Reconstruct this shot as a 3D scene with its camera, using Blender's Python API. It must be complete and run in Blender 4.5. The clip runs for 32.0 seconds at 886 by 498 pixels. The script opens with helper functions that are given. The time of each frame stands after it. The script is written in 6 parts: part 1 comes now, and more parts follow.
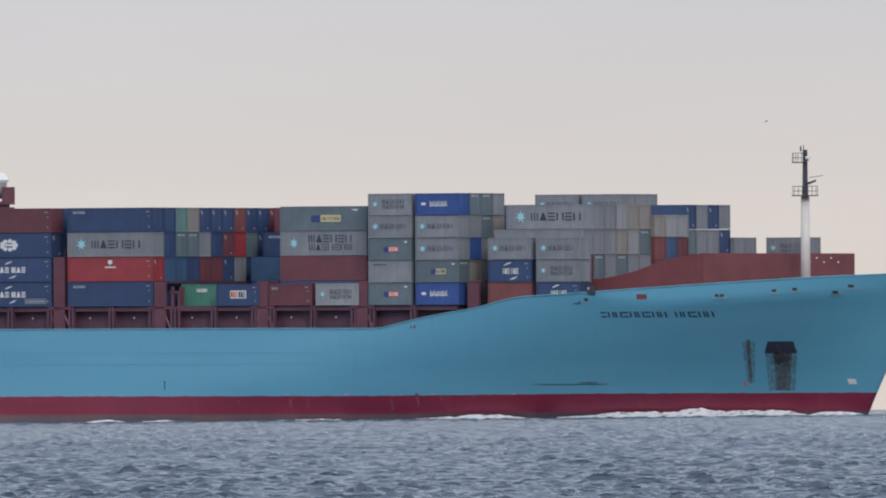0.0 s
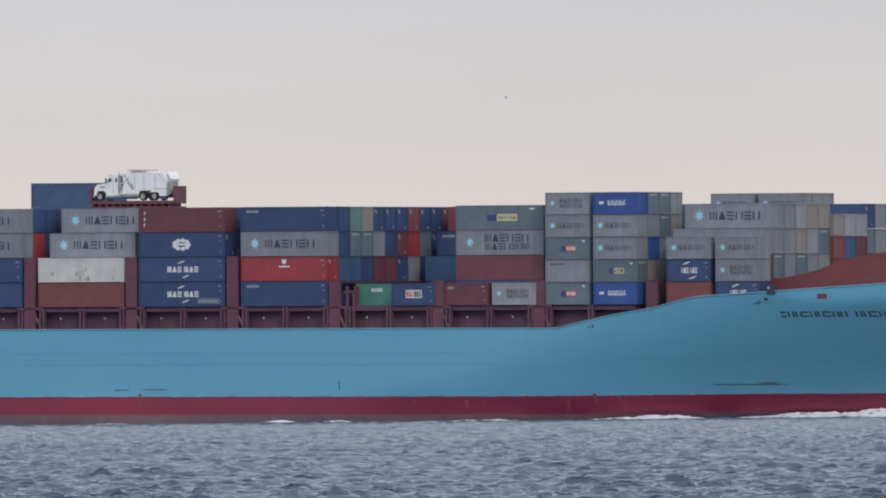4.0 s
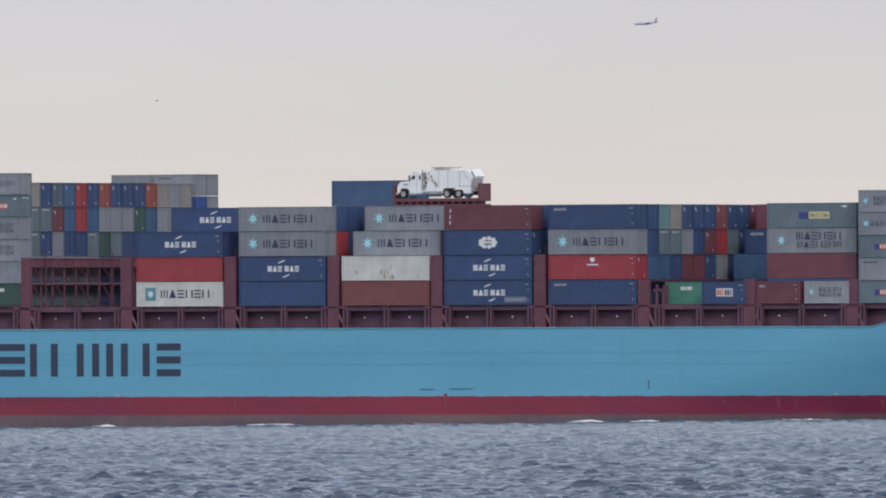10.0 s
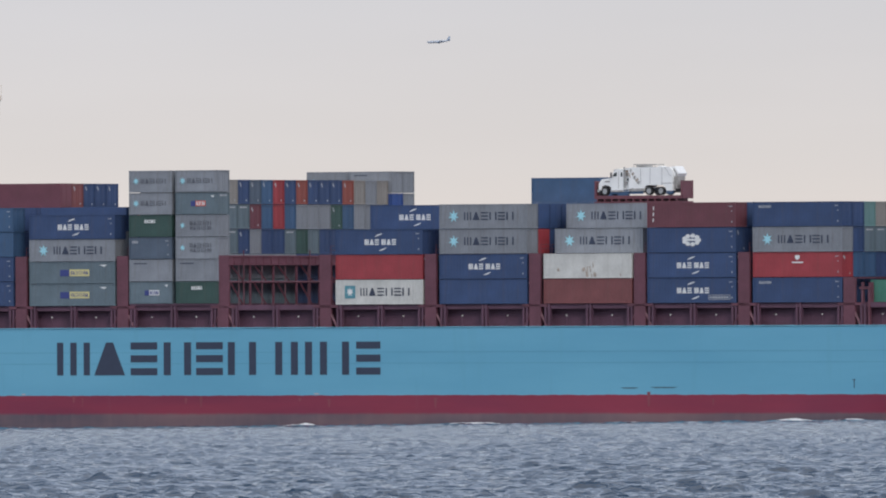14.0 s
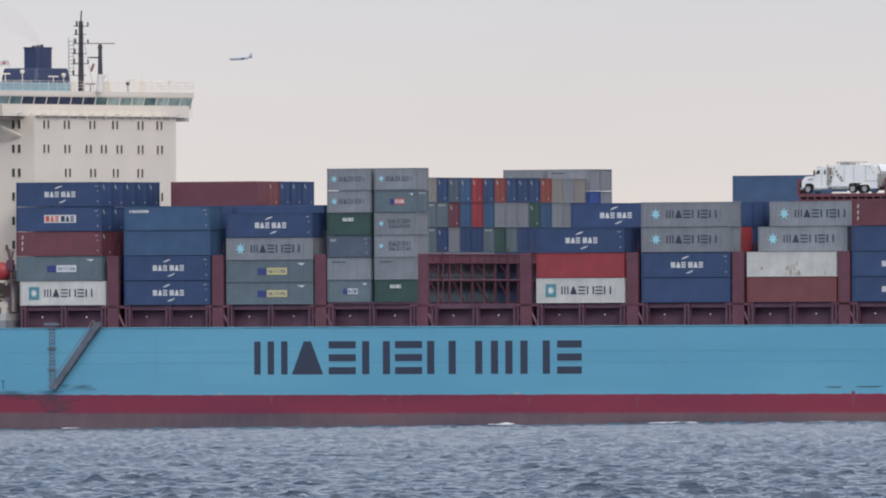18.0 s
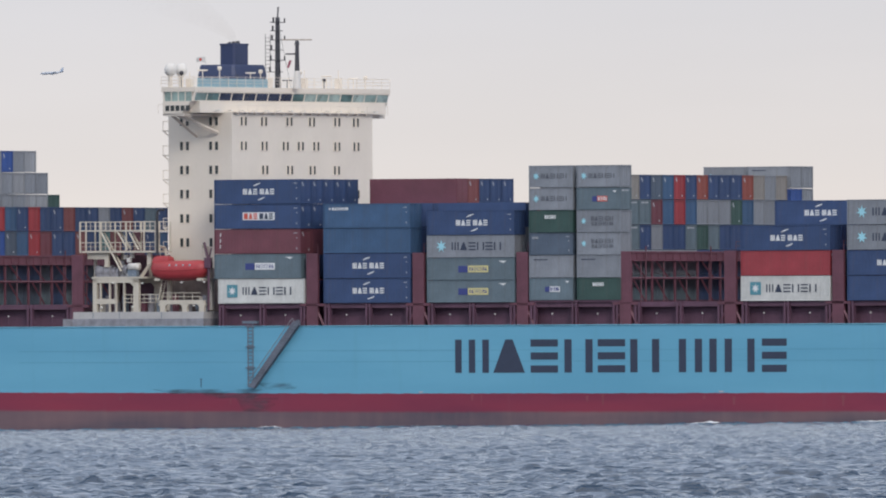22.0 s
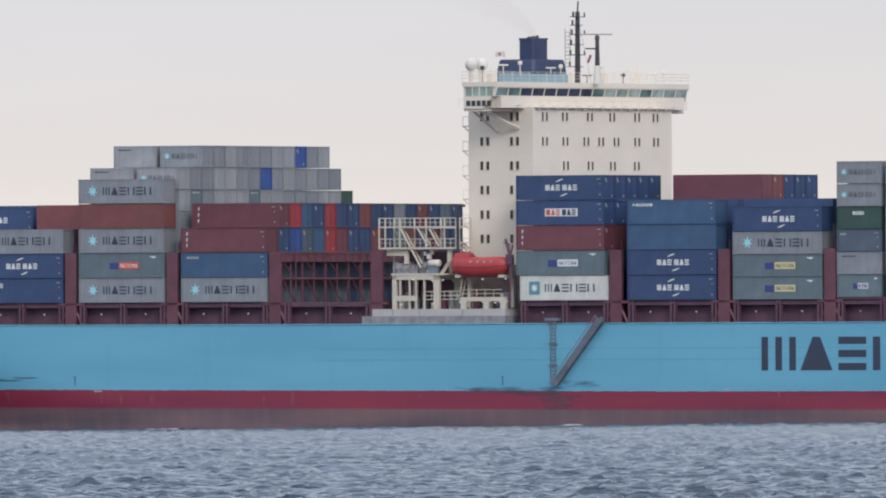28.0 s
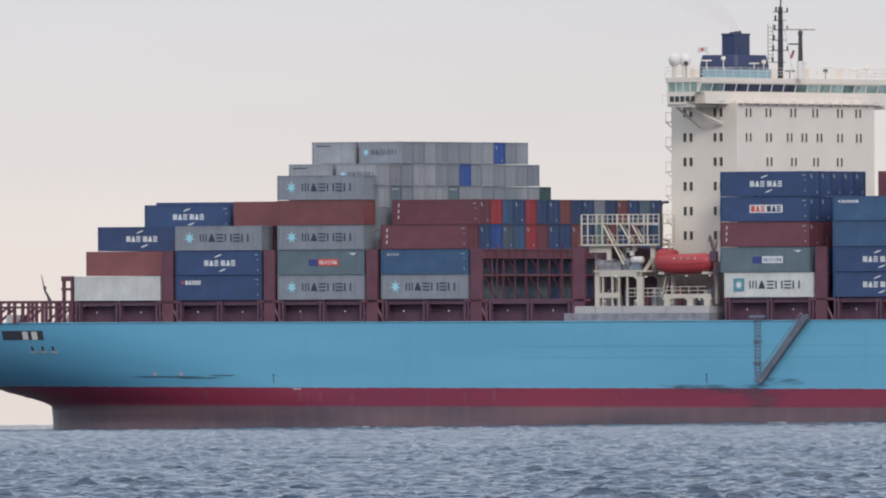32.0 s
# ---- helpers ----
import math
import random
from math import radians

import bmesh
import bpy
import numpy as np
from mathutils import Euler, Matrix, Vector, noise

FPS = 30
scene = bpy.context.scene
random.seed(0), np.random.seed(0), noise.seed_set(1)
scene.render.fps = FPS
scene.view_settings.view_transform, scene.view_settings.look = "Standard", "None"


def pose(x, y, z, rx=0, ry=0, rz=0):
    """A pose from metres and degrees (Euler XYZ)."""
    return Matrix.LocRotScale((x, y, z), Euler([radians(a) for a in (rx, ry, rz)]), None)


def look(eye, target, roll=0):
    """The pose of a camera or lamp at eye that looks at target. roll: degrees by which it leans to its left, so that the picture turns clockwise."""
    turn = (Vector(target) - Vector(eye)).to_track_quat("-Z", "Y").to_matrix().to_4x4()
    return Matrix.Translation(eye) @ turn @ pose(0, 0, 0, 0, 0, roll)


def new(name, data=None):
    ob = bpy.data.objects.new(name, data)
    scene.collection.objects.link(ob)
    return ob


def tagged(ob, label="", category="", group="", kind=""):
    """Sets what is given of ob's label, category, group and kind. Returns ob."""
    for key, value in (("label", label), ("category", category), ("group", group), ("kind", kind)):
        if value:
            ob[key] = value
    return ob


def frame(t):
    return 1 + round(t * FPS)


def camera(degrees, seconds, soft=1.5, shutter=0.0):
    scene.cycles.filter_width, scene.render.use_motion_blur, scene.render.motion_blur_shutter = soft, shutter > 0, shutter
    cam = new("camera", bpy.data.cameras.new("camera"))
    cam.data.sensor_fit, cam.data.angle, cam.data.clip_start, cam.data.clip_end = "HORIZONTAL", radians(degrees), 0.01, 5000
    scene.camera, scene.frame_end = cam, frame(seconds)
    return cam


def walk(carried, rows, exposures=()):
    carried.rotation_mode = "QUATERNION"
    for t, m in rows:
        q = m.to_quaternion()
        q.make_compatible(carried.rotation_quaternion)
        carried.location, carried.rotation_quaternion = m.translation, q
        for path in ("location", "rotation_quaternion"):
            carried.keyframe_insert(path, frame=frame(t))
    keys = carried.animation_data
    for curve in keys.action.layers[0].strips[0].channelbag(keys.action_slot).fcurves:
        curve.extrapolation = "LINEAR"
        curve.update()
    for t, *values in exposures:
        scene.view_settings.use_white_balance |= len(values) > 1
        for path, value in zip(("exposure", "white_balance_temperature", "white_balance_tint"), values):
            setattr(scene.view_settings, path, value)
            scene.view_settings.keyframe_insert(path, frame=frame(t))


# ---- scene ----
FOV, RANGE, HEADING, SPEED, ROLL, TRIM = 2.4447, 2437.3, 32.80, 7.0448, 0.5617, 0.384
EARTH = 6371000 * 7 / 6
EYE = 2.0 + RANGE * RANGE / (2 * EARTH)
# seconds, pan to the right, tilt up (degrees)
AIM = [
    (0.0, -0.053, 0.412),
    (0.5, -0.033, 0.4122),
    (1.0, -0.0147, 0.4123),
    (1.5, 0.0005, 0.4125),
    (2.0, 0.0085, 0.4122),
    (2.5, 0.0188, 0.4126),
    (3.0, 0.0212, 0.4129),
    (3.5, 0.0198, 0.4159),
    (5.5, 0.0, 0.419),
    (6.0, -0.0001, 0.4218),
    (7.0, 0.0, 0.4229),
    (8.0, -0.0003, 0.423),
    (9.0, -0.0003, 0.4234),
    (10.0, -0.0006, 0.424),
    (11.0, -0.0004, 0.4242),
    (12.0, -0.0008, 0.4249),
    (13.0, -0.0007, 0.4252),
    (14.0, -0.0008, 0.4253),
    (14.5, -0.0009, 0.4258),
    (16.5, -0.0011, 0.4267),
    (17.0, -0.0001, 0.4276),
    (18.0, 0.002, 0.4285),
    (19.0, 0.002, 0.4288),
    (20.0, 0.0016, 0.4292),
    (21.0, 0.0015, 0.4298),
    (22.0, 0.0013, 0.4299),
    (23.0, 0.0011, 0.4308),
    (24.0, 0.0007, 0.4304),
    (25.0, 0.0004, 0.4307),
    (25.5, 0.0003, 0.4316),
    (27.5, -0.0001, 0.4321),
    (28.0, -0.0004, 0.4324),
    (29.0, -0.0006, 0.4317),
    (30.0, -0.0011, 0.4321),
    (31.0, -0.0014, 0.4316),
    (32.0, -0.0011, 0.4313),
]
cam = camera(FOV, 32.0, 2.0)
walk(cam, [(t, pose(0, 0, EYE, 90 + tilt, ROLL, -pan)) for t, pan, tilt in AIM],
     [(0.0, -0.08), (6.0, -0.06), (13.0, 0.0), (19.0, 0.07), (23.0, 0.13), (28.0, 0.15), (32.0, 0.11)])


def ship_pose(t):
    """Where the ship stands at t seconds: x forward, y to port, z up from the waterline; the origin is on the starboard side."""
    s = SPEED * t
    return pose(s * math.cos(radians(HEADING)), RANGE - s * math.sin(radians(HEADING)), 0, 0, TRIM, -HEADING)


SHIP = ship_pose(0)
carried_along = []          # things that ride on the ship

# ---- sky and sun ----
world = bpy.data.worlds.new("overcast_sky")
scene.world = world
world.use_nodes = True
wn, wl = world.node_tree.nodes, world.node_tree.links
wn.clear()
w_out = wn.new("ShaderNodeOutputWorld")
w_bg = wn.new("ShaderNodeBackground")
w_sky = wn.new("ShaderNodeTexSky")
w_sky.sky_type, w_sky.sun_disc = "NISHITA", False
w_sky.sun_elevation, w_sky.sun_rotation = radians(29), radians(161)
w_dim = wn.new("ShaderNodeVectorMath")
w_dim.operation = "SCALE"
w_dim.inputs["Scale"].default_value = 0.02
w_co = wn.new("ShaderNodeTexCoord")
w_sep = wn.new("ShaderNodeSeparateXYZ")
w_ramp = wn.new("ShaderNodeValToRGB")
w_map = wn.new("ShaderNodeMapping")
w_map.inputs["Scale"].default_value = (14, 14, 90)
w_noise = wn.new("ShaderNodeTexNoise")
w_noise.inputs["Scale"].default_value, w_noise.inputs["Detail"].default_value = 1.3, 4
w_amt = wn.new("ShaderNodeMapRange")
for key, value in (("From Min", 0.3), ("From Max", 0.7), ("To Min", 0.965), ("To Max", 1.035)):
    w_amt.inputs[key].default_value = value
w_mul = wn.new("ShaderNodeVectorMath")
w_mul.operation = "SCALE"
w_add = wn.new("ShaderNodeVectorMath")
w_add.operation = "ADD"
ramp = w_ramp.color_ramp
for at, c in ((0.0, (0.68, 0.60, 0.57)), (0.006, (0.68, 0.605, 0.575)), (0.011, (0.62, 0.58, 0.585)), (0.020, (0.530, 0.525, 0.580)),
              (0.06, (0.50, 0.53, 0.62)), (0.3, (0.68, 0.78, 0.97)), (1.0, (1.22, 1.40, 1.72))):
    e = ramp.elements.new(at)
    e.color = (*c, 1)
ramp.elements.remove(ramp.elements[-1])
ramp.elements.remove(ramp.elements[0])
wl.new(w_co.outputs["Generated"], w_sep.inputs[0])
wl.new(w_sep.outputs["Z"], w_ramp.inputs["Fac"])
wl.new(w_co.outputs["Generated"], w_map.inputs["Vector"])
wl.new(w_map.outputs[0], w_noise.inputs["Vector"])
wl.new(w_noise.outputs[0], w_amt.inputs["Value"])
wl.new(w_ramp.outputs["Color"], w_mul.inputs[0])
wl.new(w_amt.outputs[0], w_mul.inputs["Scale"])
wl.new(w_sky.outputs[0], w_dim.inputs[0])
wl.new(w_mul.outputs[0], w_add.inputs[0])
wl.new(w_dim.outputs[0], w_add.inputs[1])
wl.new(w_add.outputs[0], w_bg.inputs["Color"])
wl.new(w_bg.outputs[0], w_out.inputs["Surface"])
sun_data = bpy.data.lights.new("sun", "SUN")
sun_data.energy, sun_data.angle, sun_data.color = 1.0, radians(16), (1.0, 0.94, 0.88)
sun = new("sun", sun_data)
sun.matrix_world = look((250, -860, 500), (0, 0, 0))

# ---- materials ----


def mat(name, rgb, rough=0.55, metal=0.0, vary=0.12, scale=0.6, streak=0.0, streak_rgb=(0.12, 0.05, 0.03), bump=0.0, bump_scale=6.0, each=0.0):
    """Paint or metal with blotches, grain, vertical streaks of dirt and a little relief."""
    m = bpy.data.materials.new(name)
    m.use_nodes = True
    n, l = m.node_tree.nodes, m.node_tree.links
    b = n["Principled BSDF"]
    b.inputs["Roughness"].default_value, b.inputs["Metallic"].default_value = rough, metal
    co = n.new("ShaderNodeTexCoord")
    big = n.new("ShaderNodeTexNoise")
    big.inputs["Scale"].default_value, big.inputs["Detail"].default_value = scale, 5
    fine = n.new("ShaderNodeTexNoise")
    fine.inputs["Scale"].default_value, fine.inputs["Detail"].default_value = scale * 9, 3
    l.new(co.outputs["Object"], big.inputs["Vector"])
    l.new(co.outputs["Object"], fine.inputs["Vector"])
    s = n.new("ShaderNodeMath")
    s.operation = "MULTIPLY_ADD"
    s.inputs[1].default_value = 0.4
    l.new(fine.outputs[0], s.inputs[0])
    l.new(big.outputs[0], s.inputs[2])
    r = n.new("ShaderNodeMapRange")
    for key, value in (("From Min", 0.45), ("From Max", 0.95), ("To Min", 1 - vary), ("To Max", 1 + vary)):
        r.inputs[key].default_value = value
    l.new(s.outputs[0], r.inputs["Value"])
    gain = r.outputs[0]
    if each:
        info = n.new("ShaderNodeObjectInfo")
        rr = n.new("ShaderNodeMapRange")
        rr.inputs["To Min"].default_value, rr.inputs["To Max"].default_value = 1 - each, 1 + each
        l.new(info.outputs["Random"], rr.inputs["Value"])
        mm = n.new("ShaderNodeMath")
        mm.operation = "MULTIPLY"
        l.new(gain, mm.inputs[0])
        l.new(rr.outputs[0], mm.inputs[1])
        gain = mm.outputs[0]
    v = n.new("ShaderNodeVectorMath")
    v.operation = "SCALE"
    v.inputs[0].default_value = rgb
    l.new(gain, v.inputs["Scale"])
    colour = v.outputs[0]
    if streak:
        mp = n.new("ShaderNodeMapping")
        mp.inputs["Scale"].default_value = (1.6, 1.6, 0.16)
        l.new(co.outputs["Object"], mp.inputs["Vector"])
        sn = n.new("ShaderNodeTexNoise")
        sn.inputs["Scale"].default_value, sn.inputs["Detail"].default_value = 1.3, 6
        l.new(mp.outputs[0], sn.inputs["Vector"])
        sr = n.new("ShaderNodeMapRange")
        for key, value in (("From Min", 0.56), ("From Max", 0.8), ("To Min", 0.0), ("To Max", streak)):
            sr.inputs[key].default_value = value
        l.new(sn.outputs[0], sr.inputs["Value"])
        mx = n.new("ShaderNodeMix")
        mx.data_type = "RGBA"
        l.new(sr.outputs[0], mx.inputs["Factor"])
        l.new(colour, mx.inputs[6])
        mx.inputs[7].default_value = (*streak_rgb, 1)
        colour = mx.outputs[2]
    l.new(colour, b.inputs["Base Color"])
    if bump:
        bn = n.new("ShaderNodeTexNoise")
        bn.inputs["Scale"].default_value, bn.inputs["Detail"].default_value = bump_scale, 4
        l.new(co.outputs["Object"], bn.inputs["Vector"])
        bp = n.new("ShaderNodeBump")
        bp.inputs["Strength"].default_value, bp.inputs["Distance"].default_value = bump, 0.05
        l.new(bn.outputs[0], bp.inputs["Height"])
        l.new(bp.outputs[0], b.inputs["Normal"])
    return m


# container paints by letter: colour and the word for the label
PAINT = {
    "N": ((0.037, 0.069, 0.162), "navy blue"), "B": ((0.036, 0.085, 0.280), "bright blue"), "D": ((0.048, 0.104, 0.200), "steel blue"),
    "G": ((0.228, 0.246, 0.276), "light grey"), "P": ((0.300, 0.314, 0.338), "pale grey"), "W": ((0.580, 0.580, 0.555), "white"),
    "R": ((0.310, 0.044, 0.055), "red"), "M": ((0.152, 0.050, 0.066), "maroon"), "K": ((0.200, 0.068, 0.070), "red-brown"),
    "L": ((0.125, 0.170, 0.200), "slate grey"), "E": ((0.042, 0.088, 0.078), "dark green"), "T": ((0.270, 0.255, 0.240), "cream"),
    "O": ((0.270, 0.075, 0.060), "rust orange"), "A": ((0.130, 0.240, 0.240), "pale teal"), "S": ((0.085, 0.115, 0.160), "dark slate"),
    "F": ((0.070, 0.230, 0.175), "bright green"),
}
BOX = {c: mat("paint_" + w.replace(" ", "_"), rgb, 0.5, 0, 0.16, 0.45, 0.32 if c in "PGT" else 0.14 if c == "W" else 0.22, (0.10, 0.075, 0.06), 0.15, 5, 0.10)
       for c, (rgb, w) in PAINT.items()}
worn_rust = mat("worn_rust", (0.40, 0.34, 0.29), 0.8, 0, 0.3, 1.5, 0.6, (0.20, 0.13, 0.09))
white_mark = mat("white_lettering", (0.72, 0.73, 0.73), 0.5, 0, 0.08, 2)
dark_mark = mat("dark_lettering", (0.036, 0.048, 0.085), 0.5, 0, 0.10, 1)
worn_dark_mark = mat("worn_dark_lettering", (0.105, 0.115, 0.14), 0.6, 0, 0.2, 2)
faded_mark = mat("faded_white_mark", (0.40, 0.42, 0.45), 0.6, 0, 0.15, 2)
star_mark = mat("pale_blue_emblem", (0.34, 0.66, 0.76), 0.5, 0, 0.05, 2)
navy_mark = mat("navy_panel", (0.045, 0.06, 0.22), 0.5, 0, 0.05, 2)
yellow_mark = mat("yellow_panel", (0.62, 0.56, 0.27), 0.5, 0, 0.06, 2)
red_mark = mat("red_panel", (0.60, 0.10, 0.07), 0.5, 0, 0.06, 2)
teal_mark = mat("teal_panel", (0.09, 0.27, 0.33), 0.5, 0, 0.06, 2)
steel_red = mat("red_brown_deck_steel", (0.140, 0.052, 0.074), 0.6, 0, 0.22, 0.5, 0.3, (0.06, 0.03, 0.03), 0.2, 4)
# dark red steel, its colour raised towards blue for the haze of distance
steel_dark = mat("hazed_dark_red_hatch_steel", (0.116, 0.056, 0.088), 0.65, 0, 0.22, 0.5, 0.3, (0.04, 0.025, 0.03), 0.2, 4)
bulwark_red = mat("red_breakwater_paint", (0.180, 0.050, 0.056), 0.6, 0, 0.16, 0.3, 0.3, (0.12, 0.04, 0.04), 0.1, 3)
cream = mat("cream_white_steel_paint", (0.765, 0.685, 0.590), 0.5, 0, 0.04, 0.25, 0.05, (0.42, 0.34, 0.24))
cream_rail = mat("cream_yellow_steel_paint", (0.60, 0.545, 0.455), 0.5, 0, 0.10, 0.5, 0.2, (0.35, 0.25, 0.16))
grey_ledge = mat("pale_grey_steel_paint", (0.47, 0.455, 0.445), 0.55, 0, 0.12, 0.4, 0.2, (0.25, 0.2, 0.17))
glass_dark = mat("dark_window_glass", (0.03, 0.04, 0.045), 0.12, 0, 0.1, 1)
glass_green = mat("green_tinted_bridge_glass", (0.24, 0.33, 0.31), 0.1, 0, 0.45, 0.5)
glass_deep = mat("deep_green_bridge_glass", (0.10, 0.17, 0.17), 0.1, 0, 0.5, 0.6)
# pale panes: light reflections are put into the glass colour
glass_pale = mat("pale_reflecting_bridge_glass", (0.34, 0.43, 0.41), 0.1, 0, 0.45, 0.6)
glass_navy = mat("navy_bridge_glass", (0.035, 0.045, 0.085), 0.1, 0, 0.4, 0.6)
funnel_blue = mat("dark_blue_funnel_paint", (0.030, 0.045, 0.110), 0.5, 0, 0.12, 0.4)
mast_dark = mat("dark_grey_mast_steel", (0.05, 0.05, 0.06), 0.5, 0, 0.15, 1)
mast_white = mat("white_mast_paint", (0.70, 0.67, 0.63), 0.5, 0, 0.06, 0.6, 0.2, (0.4, 0.3, 0.22))
wind_blue = mat("pale_blue_windbreak_paint", (0.30, 0.46, 0.52), 0.5, 0, 0.08, 0.6)
weathered_gear = mat("weathered_deck_gear", (0.26, 0.26, 0.29), 0.7, 0, 0.35, 1.0, 0.4)
boat_red = mat("orange_red_fibreglass", (0.40, 0.045, 0.052), 0.45, 0, 0.1, 0.6)
truck_white = mat("white_truck_paint", (0.84, 0.84, 0.83), 0.4, 0, 0.05, 0.7, 0.10, (0.35, 0.3, 0.27))
rubber = mat("black_tyre_rubber", (0.02, 0.02, 0.022), 0.8, 0, 0.1, 3)
rim_grey = mat("grey_wheel_steel", (0.4, 0.4, 0.4), 0.45, 0.4, 0.1, 3)
lamp_white = mat("white_lamp_housing", (0.8, 0.78, 0.72), 0.4)
# both aircraft colours are lightened to stand for the haze in between
plane_blue = mat("hazed_blue_aircraft_paint", (0.33, 0.41, 0.53), 0.4, 0, 0.05, 0.5)
plane_grey = mat("hazed_grey_aircraft_paint", (0.42, 0.46, 0.53), 0.4, 0, 0.05, 0.5)
bird_grey = mat("grey_white_feathers", (0.80, 0.80, 0.79), 0.7)
ladder_grey = mat("grey_gangway_aluminium", (0.16, 0.20, 0.25), 0.5, 0.2, 0.15, 1)


def hull_paint():
    """Pale blue topsides, a red boot band and a faded strip painted for the mirage under it; weld lines, plate seams
    and dull patches.
    """
    m = bpy.data.materials.new("hull_paint")
    m.use_nodes = True
    n, l = m.node_tree.nodes, m.node_tree.links
    b = n["Principled BSDF"]
    b.inputs["Roughness"].default_value = 0.42
    co = n.new("ShaderNodeTexCoord")
    sep = n.new("ShaderNodeSeparateXYZ")
    l.new(co.outputs["Object"], sep.inputs[0])
    wob = n.new("ShaderNodeTexNoise")
    wob.inputs["Scale"].default_value, wob.inputs["Detail"].default_value = 0.9, 5
    l.new(co.outputs["Object"], wob.inputs["Vector"])
    z = n.new("ShaderNodeMath")
    z.operation = "MULTIPLY_ADD"
    z.inputs[1].default_value = 0.22
    l.new(wob.outputs[0], z.inputs[0])
    level = sep.outputs["Z"]
    for a, c, lift, drop in ((-295, -220, -0.27, 0.0), (-235, -150, 0.0, 0.26), (-20, 22, 0.0, -0.20)):      # the band dips a little amidships
        dip, total = n.new("ShaderNodeMapRange"), n.new("ShaderNodeMath")
        dip.interpolation_type = "SMOOTHSTEP"
        for key, value in (("From Min", a), ("From Max", c), ("To Min", lift), ("To Max", drop)):
            dip.inputs[key].default_value = value
        l.new(sep.outputs["X"], dip.inputs["Value"])
        l.new(level, total.inputs[0])
        l.new(dip.outputs[0], total.inputs[1])
        level = total.outputs[0]
    l.new(level, z.inputs[2])
    mp = n.new("ShaderNodeMapping")
    mp.inputs["Scale"].default_value = (0.035, 0.035, 0.22)
    l.new(co.outputs["Object"], mp.inputs["Vector"])
    big = n.new("ShaderNodeTexNoise")
    big.inputs["Scale"].default_value, big.inputs["Detail"].default_value = 1.0, 6
    l.new(mp.outputs[0], big.inputs["Vector"])
    mp2 = n.new("ShaderNodeMapping")
    mp2.inputs["Scale"].default_value = (0.5, 0.5, 0.05)
    l.new(co.outputs["Object"], mp2.inputs["Vector"])
    run = n.new("ShaderNodeTexNoise")
    run.inputs["Scale"].default_value, run.inputs["Detail"].default_value = 1.2, 6
    l.new(mp2.outputs[0], run.inputs["Vector"])

    def mix(fac, a, c):
        mx = n.new("ShaderNodeMix")
        mx.data_type = "RGBA"
        l.new(fac, mx.inputs["Factor"])
        for slot, val in ((6, a), (7, c)):
            if isinstance(val, tuple):
                mx.inputs[slot].default_value = (*val, 1)
            else:
                l.new(val, mx.inputs[slot])
        return mx.outputs[2]

    def band(src, lo, hi, to=1.0):
        r = n.new("ShaderNodeMapRange")
        r.inputs["From Min"].default_value, r.inputs["From Max"].default_value = lo, hi
        r.inputs["To Max"].default_value = to
        l.new(src, r.inputs["Value"])
        return r.outputs[0]

    blue = mix(band(big.outputs[0], 0.35, 0.65), (0.122, 0.374, 0.535), (0.146, 0.418, 0.580))
    blue = mix(band(run.outputs[0], 0.58, 0.80, 0.35), blue, (0.114, 0.33, 0.44))
    red = mix(band(big.outputs[0], 0.35, 0.65), (0.200, 0.024, 0.060), (0.275, 0.032, 0.064))
    red = mix(band(run.outputs[0], 0.62, 0.78, 0.4), red, (0.24, 0.09, 0.11))
    # the mirage below the red band, painted as a faded grey-pink strip
    mirage = mix(band(big.outputs[0], 0.35, 0.65), (0.095, 0.075, 0.098), (0.200, 0.118, 0.128))
    mirage = mix(band(run.outputs[0], 0.45, 0.75, 0.4), mirage, (0.235, 0.150, 0.150))
    colour = mix(band(z.outputs[0], 0.70, 1.05), mirage, red)
    colour = mix(band(z.outputs[0], 3.02, 3.08), colour, blue)
    l.new(colour, b.inputs["Base Color"])
    dent = n.new("ShaderNodeTexNoise")
    dent.inputs["Scale"].default_value, dent.inputs["Detail"].default_value = 0.55, 3
    l.new(co.outputs["Object"], dent.inputs["Vector"])
    bp = n.new("ShaderNodeBump")
    bp.inputs["Strength"].default_value, bp.inputs["Distance"].default_value = 0.25, 0.12
    l.new(dent.outputs[0], bp.inputs["Height"])
    l.new(bp.outputs[0], b.inputs["Normal"])
    return m


hull_mat = hull_paint()


def sea_water():
    m = bpy.data.materials.new("sea_water")
    m.use_nodes = True
    n, l = m.node_tree.nodes, m.node_tree.links
    b = n["Principled BSDF"]
    b.inputs["Base Color"].default_value = (0.010, 0.036, 0.078, 1)
    b.inputs["Roughness"].default_value, b.inputs["IOR"].default_value = 0.07, 1.33
    co = n.new("ShaderNodeTexCoord")
    crests = n.new("ShaderNodeMapping")          # wind ripples, their crests longer than their length
    crests.inputs["Scale"].default_value = (1.5, 3.2, 1.0)
    l.new(co.outputs["Object"], crests.inputs["Vector"])
    chop = n.new("ShaderNodeTexNoise")
    chop.inputs["Scale"].default_value, chop.inputs["Detail"].default_value = 1.0, 4
    l.new(crests.outputs[0], chop.inputs["Vector"])
    bp = n.new("ShaderNodeBump")
    bp.inputs["Strength"].default_value, bp.inputs["Distance"].default_value = 1.0, 0.52
    l.new(chop.outputs[0], bp.inputs["Height"])
    l.new(bp.outputs[0], b.inputs["Normal"])
    return m


sea_mat = sea_water()


